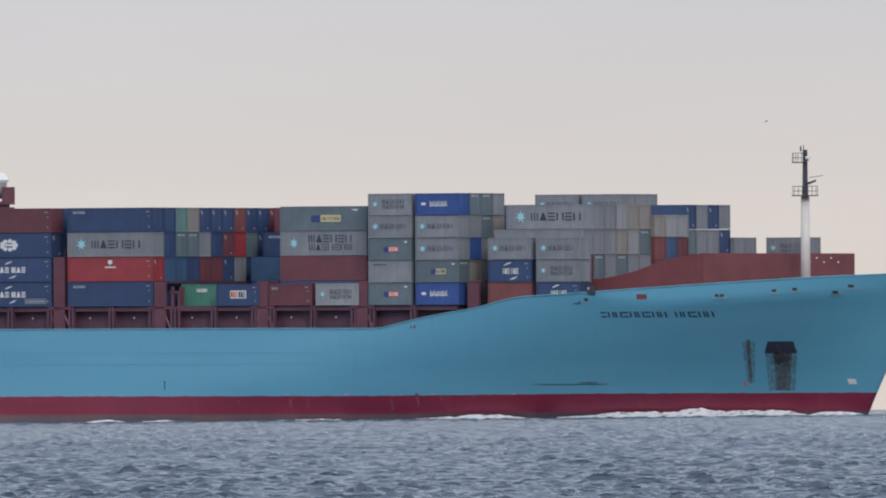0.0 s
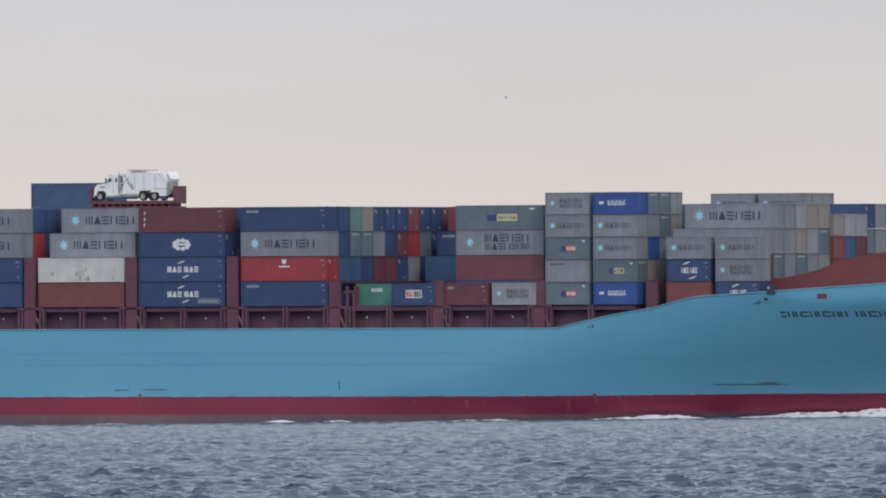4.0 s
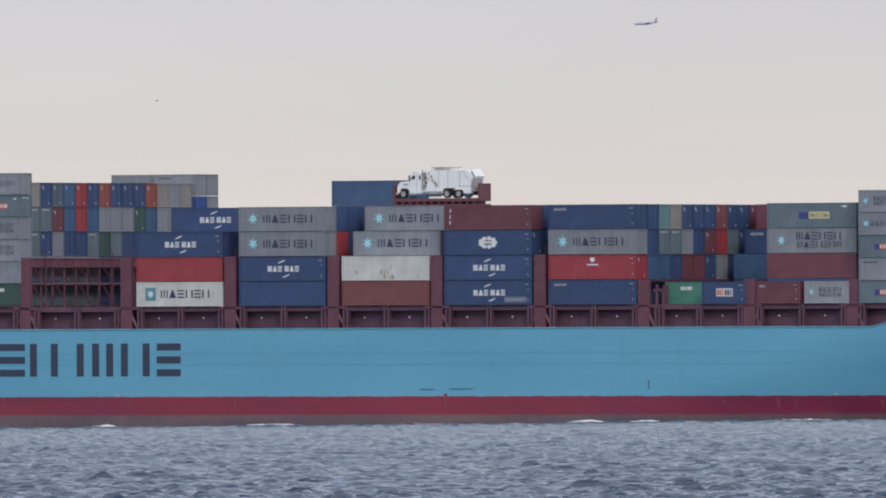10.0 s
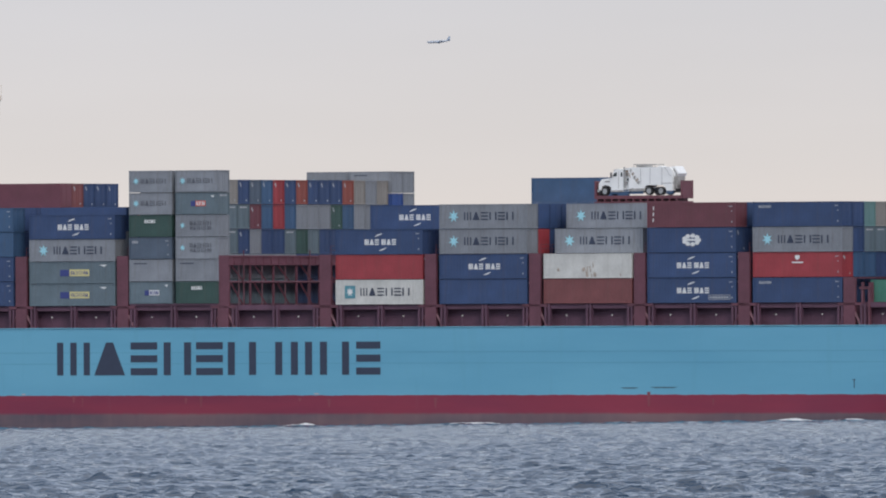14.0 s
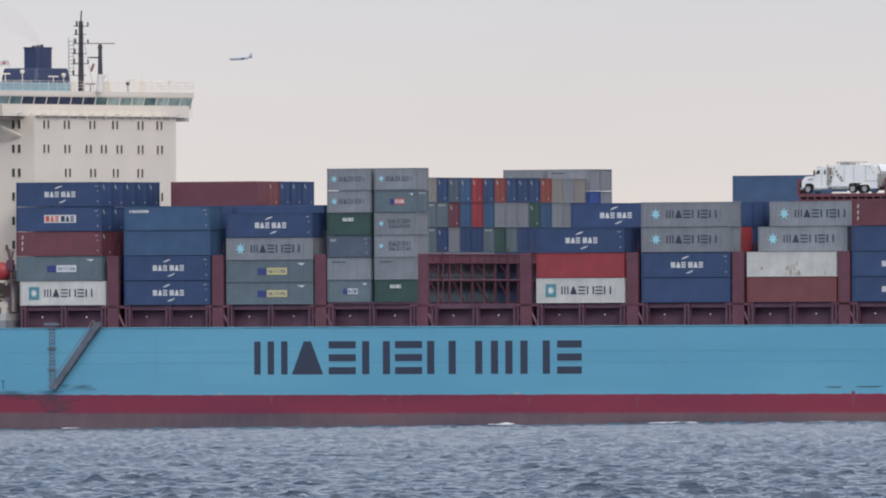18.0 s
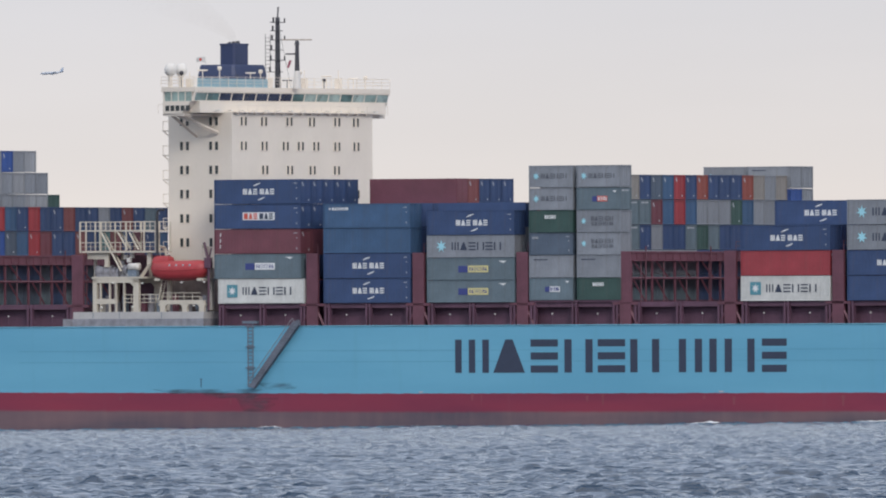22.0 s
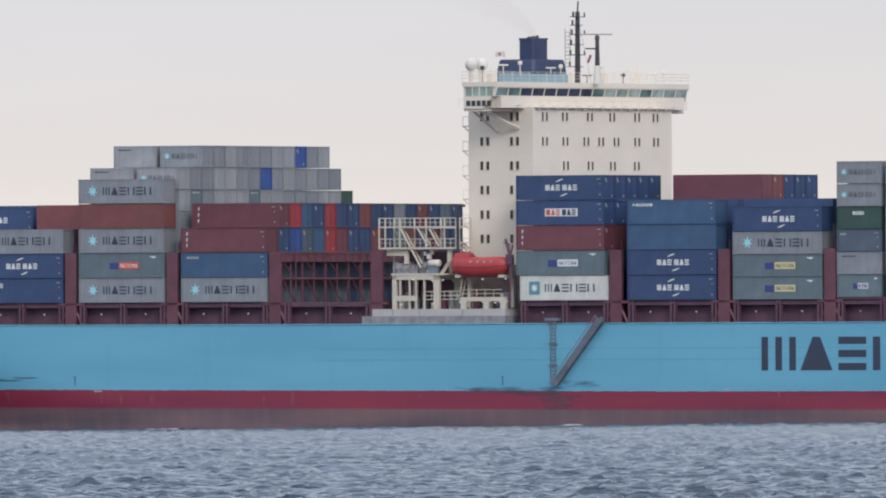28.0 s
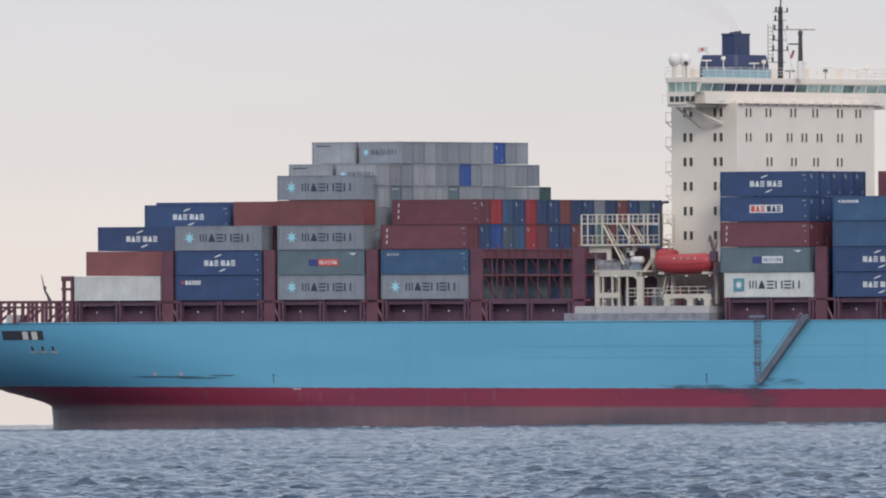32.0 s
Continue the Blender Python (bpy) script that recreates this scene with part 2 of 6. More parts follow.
def sea_foam():
    """White broken water, thinning to nothing in patches."""
    m = mat("white_sea_foam", (0.74, 0.77, 0.79), 0.9, 0, 0.12, 1.5, 0, (0, 0, 0), 0.6, 3)
    n, l = m.node_tree.nodes, m.node_tree.links
    co = n.new("ShaderNodeTexCoord")
    mp = n.new("ShaderNodeMapping")
    mp.inputs["Scale"].default_value = (0.7, 0.5, 2.2)
    holes = n.new("ShaderNodeTexNoise")
    holes.inputs["Scale"].default_value, holes.inputs["Detail"].default_value = 1.6, 7
    cut = n.new("ShaderNodeMapRange")
    cut.inputs["From Min"].default_value, cut.inputs["From Max"].default_value = 0.24, 0.46
    clear, mix = n.new("ShaderNodeBsdfTransparent"), n.new("ShaderNodeMixShader")
    l.new(co.outputs["Object"], mp.inputs["Vector"])
    l.new(mp.outputs[0], holes.inputs["Vector"])
    l.new(holes.outputs[0], cut.inputs["Value"])
    l.new(cut.outputs[0], mix.inputs["Fac"])
    l.new(clear.outputs[0], mix.inputs[1])
    l.new(n["Principled BSDF"].outputs[0], mix.inputs[2])
    l.new(mix.outputs[0], n["Material Output"].inputs["Surface"])
    return m


foam_mat = sea_foam()

# ---- mesh tools ----


def box(bm, x0, y0, z0, x1, y1, z1):
    v = [bm.verts.new(p) for p in ((x0, y0, z0), (x1, y0, z0), (x1, y1, z0), (x0, y1, z0), (x0, y0, z1), (x1, y0, z1), (x1, y1, z1), (x0, y1, z1))]
    for q in ((0, 3, 2, 1), (4, 5, 6, 7), (0, 1, 5, 4), (1, 2, 6, 5), (2, 3, 7, 6), (3, 0, 4, 7)):
        bm.faces.new([v[i] for i in q])


def rod(bm, a, b, r, n=8, r2=None):
    """A round bar from a to b, tapering to r2."""
    a, b = Vector(a), Vector(b)
    q = (b - a).to_track_quat("Z", "Y")
    r2 = r if r2 is None else r2
    ra = [bm.verts.new(a + q @ Vector((r * math.cos(6.2832 * i / n), r * math.sin(6.2832 * i / n), 0))) for i in range(n)]
    rb = [bm.verts.new(b + q @ Vector((r2 * math.cos(6.2832 * i / n), r2 * math.sin(6.2832 * i / n), 0))) for i in range(n)]
    for i in range(n):
        bm.faces.new((ra[i], ra[(i + 1) % n], rb[(i + 1) % n], rb[i]))
    bm.faces.new(ra[::-1])
    bm.faces.new(rb)


def bar(bm, a, b, w):
    """A square bar from a to b, w thick."""
    rod(bm, a, b, w * 0.7071, 4)


def slab(bm, pts, y0, y1):
    """A plate with the outline pts (x, z), from y0 to y1."""
    a = [bm.verts.new((x, y0, z)) for x, z in pts]
    b = [bm.verts.new((x, y1, z)) for x, z in pts]
    bm.faces.new(a)
    bm.faces.new(b[::-1])
    for i in range(len(pts)):
        j = (i + 1) % len(pts)
        bm.faces.new((a[j], a[i], b[i], b[j]))


def loft(bm, rings, caps=True):
    """A skin over closed rings of equal length."""
    vs = [[bm.verts.new(p) for p in ring] for ring in rings]
    for a, b in zip(vs, vs[1:]):
        for i in range(len(a)):
            j = (i + 1) % len(a)
            bm.faces.new((a[i], a[j], b[j], b[i]))
    if caps:
        bm.faces.new(vs[0][::-1])
        bm.faces.new(vs[-1])


def ball(bm, c, rx, ry, rz, n=10):
    c = Vector(c)
    rings = []
    for i in range(1, n):
        a = math.pi * i / n
        rings.append([c + Vector((rx * math.sin(a) * math.cos(6.2832 * j / (2 * n)), ry * math.sin(a) * math.sin(6.2832 * j / (2 * n)), -rz * math.cos(a))) for j in range(2 * n)])
    loft(bm, rings)


def mesh_of(name, bm, material, smooth=False):
    bmesh.ops.recalc_face_normals(bm, faces=bm.faces[:])
    me = bpy.data.meshes.new(name)
    bm.to_mesh(me)
    bm.free()
    for mm in (material if isinstance(material, list) else [material]):
        me.materials.append(mm)
    if smooth:
        for poly in me.polygons:
            poly.use_smooth = True
    return me


def part(name, bm, material, parent, label="", smooth=False, m=None):
    """Links a bmesh (or a mesh made before) as one part of a thing."""
    me = bm if isinstance(bm, bpy.types.Mesh) else mesh_of(name, bm, material, smooth)
    ob = new(name, me)
    ob.parent = parent
    if m is not None:
        ob.matrix_local = m
    if label:
        ob["label"] = label
    return ob


def piece(f, *a, **k):
    bm = bmesh.new()
    f(bm, *a, **k)
    return bm


def riding(ob, m):
    """A thing that stands on the ship, at the pose m in the ship's space."""
    ob.matrix_world = SHIP @ m
    carried_along.append((ob, m))
    return ob


# ---- the ship ----
ship = tagged(new("container_ship"), "large pale blue container ship with red boot band under way", "ship")
carried_along.append((ship, Matrix.Identity(4)))
ship.matrix_world = SHIP
BEAM, DECK, BASE = 42.8, 10.63, 13.36
SHEER = [(-320, 10.78), (-265, 10.76), (-225, 10.68), (-25, 10.68), (-11.6, 10.62), (-9.7, 11.05), (-5.8, 11.83), (-2.0, 12.46), (1.8, 12.97), (3.8, 13.48), (5.6, 13.88),
         (8.2, 14.30), (12.7, 14.51), (16.5, 14.76), (23.3, 15.19), (30.2, 15.62), (37.3, 16.06), (43.5, 16.45), (52, 16.95)]


def sheer(u):
    us, ws = zip(*SHEER)
    return float(np.interp(u, us, ws))


def ease(a, b, x):
    x = min(1, max(0, (x - a) / (b - a)))
    return x * x * (3 - 2 * x)


def stem(w):
    return 42.6 + 7.6 * max(w, -1) / 17


def stern(w):
    return -293.0 - 4.4 * max(0, w - 1.0)


def half_beam(u, w):
    """Half the breadth of the hull at u, w: flared bow, full middle, cut-away stern."""
    rail = sheer(u) - 1.9 * ease(14, 26, u)         # the bow's bulwark stands upright above a knuckle
    g = min(1, max(0, (min(w, rail) + 1) / 18))
    b = BEAM / 2
    ub, tip = -54 + 52 * g, stem(w)
    if u > ub:
        b *= max(0, 1 - min(1, (u - ub) / (tip - ub)) ** (2.2 + 1.3 * g * g)) ** (0.75 - 0.27 * g)
    after = -231 - 42 * min(1, max(0, (w + 1) / 12))
    if u < after:
        b *= max(0, 1 - min(1, (after - u) / (after - stern(w))) ** 2.2) ** 0.48
    return b


def build_hull():
    us = list(np.linspace(-303, -225, 54)) + list(np.linspace(-215, -60, 24)) + list(np.linspace(-55, 50.2, 90))
    levels = 30
    bm = bmesh.new()
    rows = []
    for side in (-1, 1):
        grid = []
        for u in us:
            f = math.sin(math.pi / 2 * (u - 20) / 30.2) if u > 20 else 0      # columns crowd towards the stem
            top = sheer(u if u <= 20 else 20 + 30.2 * f)
            col = []
            for i in range(levels + 1):
                w = -5 + (top + 5) * i / levels
                uu = max(u, stern(w)) if u <= 20 else 20 + f * (stem(w) - 20)
                col.append(bm.verts.new((uu, BEAM / 2 + side * half_beam(uu, w), w)))
            grid.append(col)
        for a, b in zip(grid, grid[1:]):
            for i in range(levels):
                q = (a[i], b[i], b[i + 1], a[i + 1])
                try:
                    bm.faces.new(q if side < 0 else q[::-1])
                except ValueError:
                    pass
        rows.append(grid)
    for i in range(levels):            # transom
        bm.faces.new((rows[0][0][i], rows[0][0][i + 1], rows[1][0][i + 1], rows[1][0][i]))
    bmesh.ops.remove_doubles(bm, verts=bm.verts[:], dist=0.002)
    bmesh.ops.dissolve_degenerate(bm, edges=bm.edges[:], dist=0.001)
    part("hull", bm, hull_mat, ship, "pale blue hull with a red band and scuffed antifouling", True)
    # deck plating, set a little under the sheer
    bm = bmesh.new()
    prev = None
    for u in us:
        top = sheer(u) - (0.02 if u < -15 else min(1.2, 0.02 + 0.08 * (u + 15)))
        uu = min(u, stem(top) - 0.3)
        h = max(0.02, half_beam(uu, top) - 0.12)
        pair = (bm.verts.new((uu, BEAM / 2 - h, top)), bm.verts.new((uu, BEAM / 2 + h, top)))
        if prev:
            bm.faces.new((prev[0], pair[0], pair[1], prev[1]))
        prev = pair
    part("deck", bm, steel_dark, ship, "dark red steel weather deck")
    # rubbing rail along the sheer
    gunwale_paint = mat("pale_blue_gunwale_paint", (0.115, 0.34, 0.46), 0.5, 0, 0.2, 0.6)
    for s in (-1, 1):
        line = [Vector((a, BEAM / 2 + s * half_beam(a, sheer(a)), sheer(a) - 0.03)) for a in us if a < 50]
        bm = bmesh.new()
        loft(bm, [[p + Vector((0, 0.09 * math.cos(6.2832 * i / 6), 0.09 * math.sin(6.2832 * i / 6))) for i in range(6)] for p in line])
        part("gunwale", bm, gunwale_paint, ship)


build_hull()

# ---- containers ----
LONG, SHORT, WIDE, TALL, LOW = 12.192, 6.058, 2.438, 2.890, 2.585
ROW = 2.518
GAP = 0.050
shells = {}


def box_shell(length, height, paint):
    """Corrugated walls and roof, the corner-post frame, and a door leaf: three meshes, shared by all alike boxes."""
    key = (length, height, paint)
    if key in shells:
        return shells[key]
    n = int(length / 0.42)
    x0, x1, pitch = 0.18, length - 0.18, (length - 0.36) / n
    sides = []
    for y_out, y_in in ((0.026, 0.046), (WIDE - 0.026, WIDE - 0.046)):
        bm = bmesh.new()
        line = []
        for i in range(n):
            a = x0 + i * pitch
            line += [(a, y_in), (a + 0.17 * pitch, y_out), (a + 0.5 * pitch, y_out), (a + 0.67 * pitch, y_in)]
        line.append((x1, y_in))
        lo = [bm.verts.new((x, y, 0.14)) for x, y in line]
        hi = [bm.verts.new((x, y, height - 0.10)) for x, y in line]
        for i in range(len(line) - 1):
            bm.faces.new((lo[i], lo[i + 1], hi[i + 1], hi[i]))
        sides.append(mesh_of("side_wall", bm, BOX[paint]))
    roof = mesh_of("roof", piece(box, 0.1, 0.06, height - 0.06, length - 0.1, WIDE - 0.06, height - 0.02), BOX[paint])
    front = mesh_of("front_wall", piece(box, 0.06, 0.12, 0.12, 0.10, WIDE - 0.12, height - 0.1), BOX[paint])
    floor_mesh = mesh_of("floor_pan", piece(box, 0.06, 0.06, 0.05, length - 0.06, WIDE - 0.06, 0.14), BOX[paint])
    bm = bmesh.new()
    for y in (0, WIDE - 0.10):
        box(bm, 0.12, y, 0.02, length - 0.12, y + 0.10, 0.16)
        box(bm, 0.12, y, height - 0.12, length - 0.12, y + 0.10, height - 0.01)
        for x in (0, length - 0.16):
            box(bm, x, y, 0.11, x + 0.16, y + 0.10, height - 0.11)
    for x in (0, length - 0.14):
        box(bm, x, 0.1, 0.02, x + 0.14, WIDE - 0.1, 0.17)
        box(bm, x, 0.1, height - 0.13, x + 0.14, WIDE - 0.1, height - 0.01)
    for x in (-0.004, length - 0.174):
        for y in (-0.004, WIDE - 0.158):
            for z in (0, height - 0.118):
                box(bm, x, y, z, x + 0.178, y + 0.162, z + 0.118)
    frame_mesh = mesh_of("frame", bm, BOX[paint])
    bm = bmesh.new()
    wd = (WIDE - 0.2) / 2
    box(bm, 0, 0.008, 0.18, 0.045, wd - 0.008, height - 0.14)
    for z in np.linspace(0.45, height - 0.75, 3):
        box(bm, 0.045, 0.1, z, 0.062, wd - 0.1, z + 0.28)
    for y in (0.25, wd - 0.22):
        rod(bm, (0.085, y, 0.12), (0.085, y, height - 0.09), 0.022, 5)
    door = mesh_of("door", bm, BOX[paint])
    shells[key] = (*sides, roof, front, floor_mesh, frame_mesh, door)
    return shells[key]


SHAPES = "3A=2=2"


def plain_shape(bm, kind, a, b, z0, z1, s, y):
    """One plain block, bar or wedge of a word that is not spelled out."""
    h = z1 - z0
    if kind == "3":
        g = (b - a - 3 * s * 0.9) / 2
        for i in range(3):
            x = a + i * (s * 0.9 + g)
            box(bm, x, -y, z0, x + s * 0.9, y, z1)
    elif kind == "A":
        slab(bm, [(a, z0), (b, z0), ((a + b) / 2 + s * 0.5, z1), ((a + b) / 2 - s * 0.5, z1)], -y, y)
    elif kind == "=":
        for i in range(3):
            z = z0 + i * (h - s * 0.85) / 2
            box(bm, a, -y, z, b, y, z + s * 0.85)
    elif kind == "1":
        c = (a + b) / 2
        box(bm, c - s / 2, -y, z0, c + s / 2, y, z1)
    elif kind == "2":
        box(bm, a, -y, z0, a + s, y, z1)
        box(bm, b - s, -y, z0, b, y, z1)


def letters(bm, x0, x1, z0, z1, n, stroke, y=0.012):
    """A word that is not spelled out, as n plain shapes."""
    pitch = (x1 - x0) / n
    for i in range(n):
        plain_shape(bm, SHAPES[i % 6], x0 + i * pitch, x0 + (i + 0.82) * pitch, z0, z1, stroke, y)


def star(bm, cx, cz, r, y=0.016):
    pts = []
    for i in range(14):
        a = math.pi * i / 7
        q = r if i % 2 == 0 else r * 0.45
        pts.append((cx + q * math.sin(a), cz + q * math.cos(a)))
    slab(bm, pts, -y, y)


def arc(bm, cx, cz, rx, rz, a0, a1, w, y=0.012):
    pts = [(a0 + (a1 - a0) * i / 8) for i in range(9)]
    thick = [w * math.sin(math.pi * (0.12 + 0.76 * i / 8)) for i in range(9)]
    out = [(cx + rx * math.cos(a), cz + rz * math.sin(a)) for a in pts]
    inn = [(cx + (rx - k) * math.cos(a), cz + (rz - k * 0.8) * math.sin(a)) for a, k in zip(pts, thick)]
    rings = [[(*p[:1], -y, p[1]), (*p[:1], y, p[1]), (*q[:1], y, q[1]), (*q[:1], -y, q[1])] for p, q in zip(out, inn)]
    loft(bm, rings)


signs = {}


def sign_meshes(kind, length, height):
    """The plain painted shapes of a box's markings: a list of part name, mesh, label."""
    key = (kind, length, height)
    if key in signs:
        return signs[key]
    L, z, out = length, height * 0.5, []
    big = 1.0 if length > 8 else 0.62
    if kind in "sb":            # emblem and dark word
        if kind == "b":
            out.append(("panel", mesh_of("panel", piece(box, L * 0.105, -0.012, z - 0.72, L * 0.225, 0.012, z + 0.78), teal_mark), "teal panel"))
            out.append(("emblem", mesh_of("emblem", piece(star, L * 0.165, z + 0.03, 0.55, 0.02), white_mark), "white star emblem"))
        else:
            out.append(("emblem", mesh_of("emblem", piece(star, L * 0.165, z + 0.03, 0.72 * big), star_mark), "pale blue star emblem"))
        bm = bmesh.new()
        if length > 8:
            letters(bm, L * 0.285, L * 0.865, z - 0.42, z + 0.50, 6, 0.17)
        else:
            letters(bm, L * 0.28, L * 0.88, z - 0.22, z + 0.34, 6, 0.10)
        out.append(("lettering", mesh_of("lettering", bm, dark_mark if length > 8 else worn_dark_mark), "dark block lettering"))
    elif kind == "l":           # emblem and two dark lines
        out.append(("emblem", mesh_of("emblem", piece(star, L * 0.16, z + 0.03, 0.62 * big), star_mark), "pale blue star emblem"))
        bm = bmesh.new()
        k = 1 if length > 8 else 0.6
        letters(bm, L * 0.33, L * 0.84, z + 0.12 * k, z + 0.98 * k, 6, 0.15 * k)
        letters(bm, L * 0.34, L * 0.84, z - 0.80 * k, z - 0.10 * k, 7, 0.11 * k)
        out.append(("lettering", mesh_of("lettering", bm, dark_mark if length > 8 else worn_dark_mark), "two lines of dark block lettering"))
    elif kind in "ch":          # white word between two swashes
        bm = bmesh.new()
        letters(bm, L * 0.335, L * 0.51, z - 0.33, z + 0.33, 3, 0.18)
        letters(bm, L * 0.53, L * 0.705, z - 0.33, z + 0.33, 3, 0.18)
        out.append(("lettering", mesh_of("lettering", bm, white_mark), "white block lettering"))
        out.append(("swash", mesh_of("swash", piece(arc, L * 0.54, z + 0.10, 1.35, 0.92, radians(92), radians(142), 0.2), white_mark), "white curved swash"))
        out.append(("swash", mesh_of("swash", piece(arc, L * 0.50, z - 0.10, 1.35, 0.92, radians(272), radians(322), 0.2), white_mark), "white curved swash"))
        if kind == "h":         # and a framed small label near the fore end
            bm = bmesh.new()
            for z0 in (0.36, 0.86):
                box(bm, L * 0.69, -0.012, z0, L * 0.935, 0.012, z0 + 0.06)
            for x in (L * 0.69, L * 0.93):
                box(bm, x, -0.012, 0.42, x + 0.06, 0.012, 0.86)
            for k in range(7):
                box(bm, L * (0.705 + 0.031 * k), -0.012, 0.52, L * (0.728 + 0.031 * k), 0.012, 0.74)
            out.append(("label", mesh_of("label", bm, faded_mark), "framed white label"))
    elif kind == "x":           # white panel with red and dark word
        out.append(("panel", mesh_of("panel", piece(box, L * 0.33, -0.010, z - 0.42, L * 0.70, 0.010, z + 0.50), white_mark), "white panel"))
        out.append(("lettering", mesh_of("lettering", piece(letters, L * 0.345, L * 0.51, z - 0.3, z + 0.38, 3, 0.2, 0.016), red_mark), "red block lettering"))
        out.append(("lettering", mesh_of("lettering", piece(letters, L * 0.525, L * 0.69, z - 0.3, z + 0.38, 3, 0.2, 0.016), dark_mark), "dark block lettering"))
    elif kind in "yrw":         # navy tab and coloured tab
        tone = {"y": yellow_mark, "r": red_mark, "w": white_mark}[kind]
        hh = 0.40 * (1 if length > 8 else 0.8)
        out.append(("tab", mesh_of("tab", piece(box, L * 0.36, -0.012, z - hh, L * 0.465, 0.012, z + hh * 0.9), navy_mark), "navy tab"))
        out.append(("tab", mesh_of("tab", piece(box, L * 0.47, -0.012, z - hh, L * 0.70, 0.012, z + hh), tone), "coloured tab"))
        bm = bmesh.new()
        letters(bm, L * 0.485, L * 0.69, z - 0.2, z + 0.22, 8, 0.06, 0.016)
        out.append(("lettering", mesh_of("lettering", bm, navy_mark if kind != "r" else white_mark), ""))
        out.append(("mark", mesh_of("mark", piece(slab, [(L * 0.82, height - 0.35), (L * 0.91, height - 0.35), (L * 0.875, height - 0.6)], -0.012, 0.012), white_mark), "white mark"))
    elif kind == "q":           # white script-like stroke
        bm = bmesh.new()
        for i in range(9):
            a = L * (0.34 + 0.045 * i)
            box(bm, a, -0.012, z - 0.30 + 0.12 * (i % 3), a + 0.13, 0.012, z + 0.25 + 0.12 * ((i + 1) % 2))
        box(bm, L * 0.34, -0.012, z - 0.22, L * 0.74, 0.012, z - 0.10)
        box(bm, L * 0.14, -0.012, z - 0.12, L * 0.24, 0.012, z + 0.2)
        out.append(("lettering", mesh_of("lettering", bm, white_mark), "white script stroke"))
    elif kind == "g":           # white globe outline
        bm = bmesh.new()
        for k in range(9):
            a = 6.2832 * k / 9
            ball_pts = [(L * 0.5 + 1.0 * math.cos(a) + 0.33 * math.cos(6.2832 * j / 8), z + 0.5 * math.sin(a) + 0.26 * math.sin(6.2832 * j / 8)) for j in range(8)]
            slab(bm, ball_pts[::-1], -0.008 - 0.001 * k, 0.01)
        box(bm, L * 0.43, -0.014, z - 0.1, L * 0.57, 0.01, z + 0.14)
        out.append(("emblem", mesh_of("emblem", bm, white_mark), "white globe emblem"))
    elif kind == "t":           # small emblem and line, upper middle
        bm = bmesh.new()
        slab(bm, [(L * 0.475, z + 1.1), (L * 0.525, z + 1.1), (L * 0.525, z + 0.75), (L * 0.5, z + 0.5), (L * 0.475, z + 0.75)], -0.012, 0.012)
        box(bm, L * 0.44, -0.012, z + 0.18, L * 0.565, 0.012, z + 0.34)
        out.append(("emblem", mesh_of("emblem", bm, white_mark), "small white shield emblem"))
    elif kind == "m":           # small white label near the aft end, high
        out.append(("label", mesh_of("label", piece(letters, L * 0.07, L * 0.21, height - 0.70, height - 0.42, 6, 0.09), faded_mark), "small white lettering"))
    elif kind == "u":           # white line near the aft end, high
        out.append(("label", mesh_of("label", piece(letters, L * 0.10, L * 0.29, height - 0.78, height - 0.46, 7, 0.10), white_mark), "white lettering"))
        out.append(("emblem", mesh_of("emblem", piece(star, L * 0.075, height - 0.62, 0.2), white_mark), "small white emblem"))
    elif kind == "p":           # bold white line and a red dot near the aft end
        out.append(("label", mesh_of("label", piece(letters, L * 0.115, L * 0.30, height - 1.05, height - 0.55, 5, 0.15), white_mark), "bold white lettering"))
        out.append(("emblem", mesh_of("emblem", piece(star, L * 0.085, height - 0.80, 0.26), red_mark), "red emblem"))
    elif kind == "v":           # upright white line near the aft end
        bm = bmesh.new()
        for k in range(3):
            slab(bm, [(L * 0.062 + 0.02 * k, height * (0.22 + 0.24 * k)), (L * 0.072 + 0.02 * k, height * (0.22 + 0.24 * k)), (L * 0.078 + 0.02 * k, height * (0.36 + 0.24 * k)), (L * 0.066 + 0.02 * k, height * (0.36 + 0.24 * k))], -0.012, 0.012)
        out.append(("label", mesh_of("label", bm, white_mark), "upright white lettering"))
    elif kind == "k":           # small dark line
        out.append(("label", mesh_of("label", piece(box, L * 0.10, -0.012, height - 0.52, L * 0.42, 0.012, height - 0.42), dark_mark), "thin dark line"))
    elif kind == "n":           # small white lettering, upper middle
        out.append(("label", mesh_of("label", piece(letters, L * 0.36, L * 0.62, height - 0.95, height - 0.55, 5, 0.12), white_mark), "white lettering"))
    # identification code high near the fore end and specification lines, as bars
    if kind == "d":             # rust worn through the paint, low in the middle
        g = random.Random(4)
        for k in range(15):
            cx, cz, rx, rz = L * g.choice((0.15, 0.47, 0.52, 0.55, 0.57, 0.6, 0.84)) + g.uniform(-0.4, 0.4), g.uniform(0.25, 1.5), g.uniform(0.08, 0.28), g.uniform(0.12, 0.5)
            pts = [(cx + rx * g.uniform(0.35, 1.1) * math.cos(6.2832 * j / 11), cz + rz * g.uniform(0.35, 1.1) * math.sin(6.2832 * j / 11)) for j in range(11)]
            out.append(("rust_patch", mesh_of("rust_patch", piece(slab, pts, 0.004 + 0.001 * k, 0.02), worn_rust), "brown rust patch"))
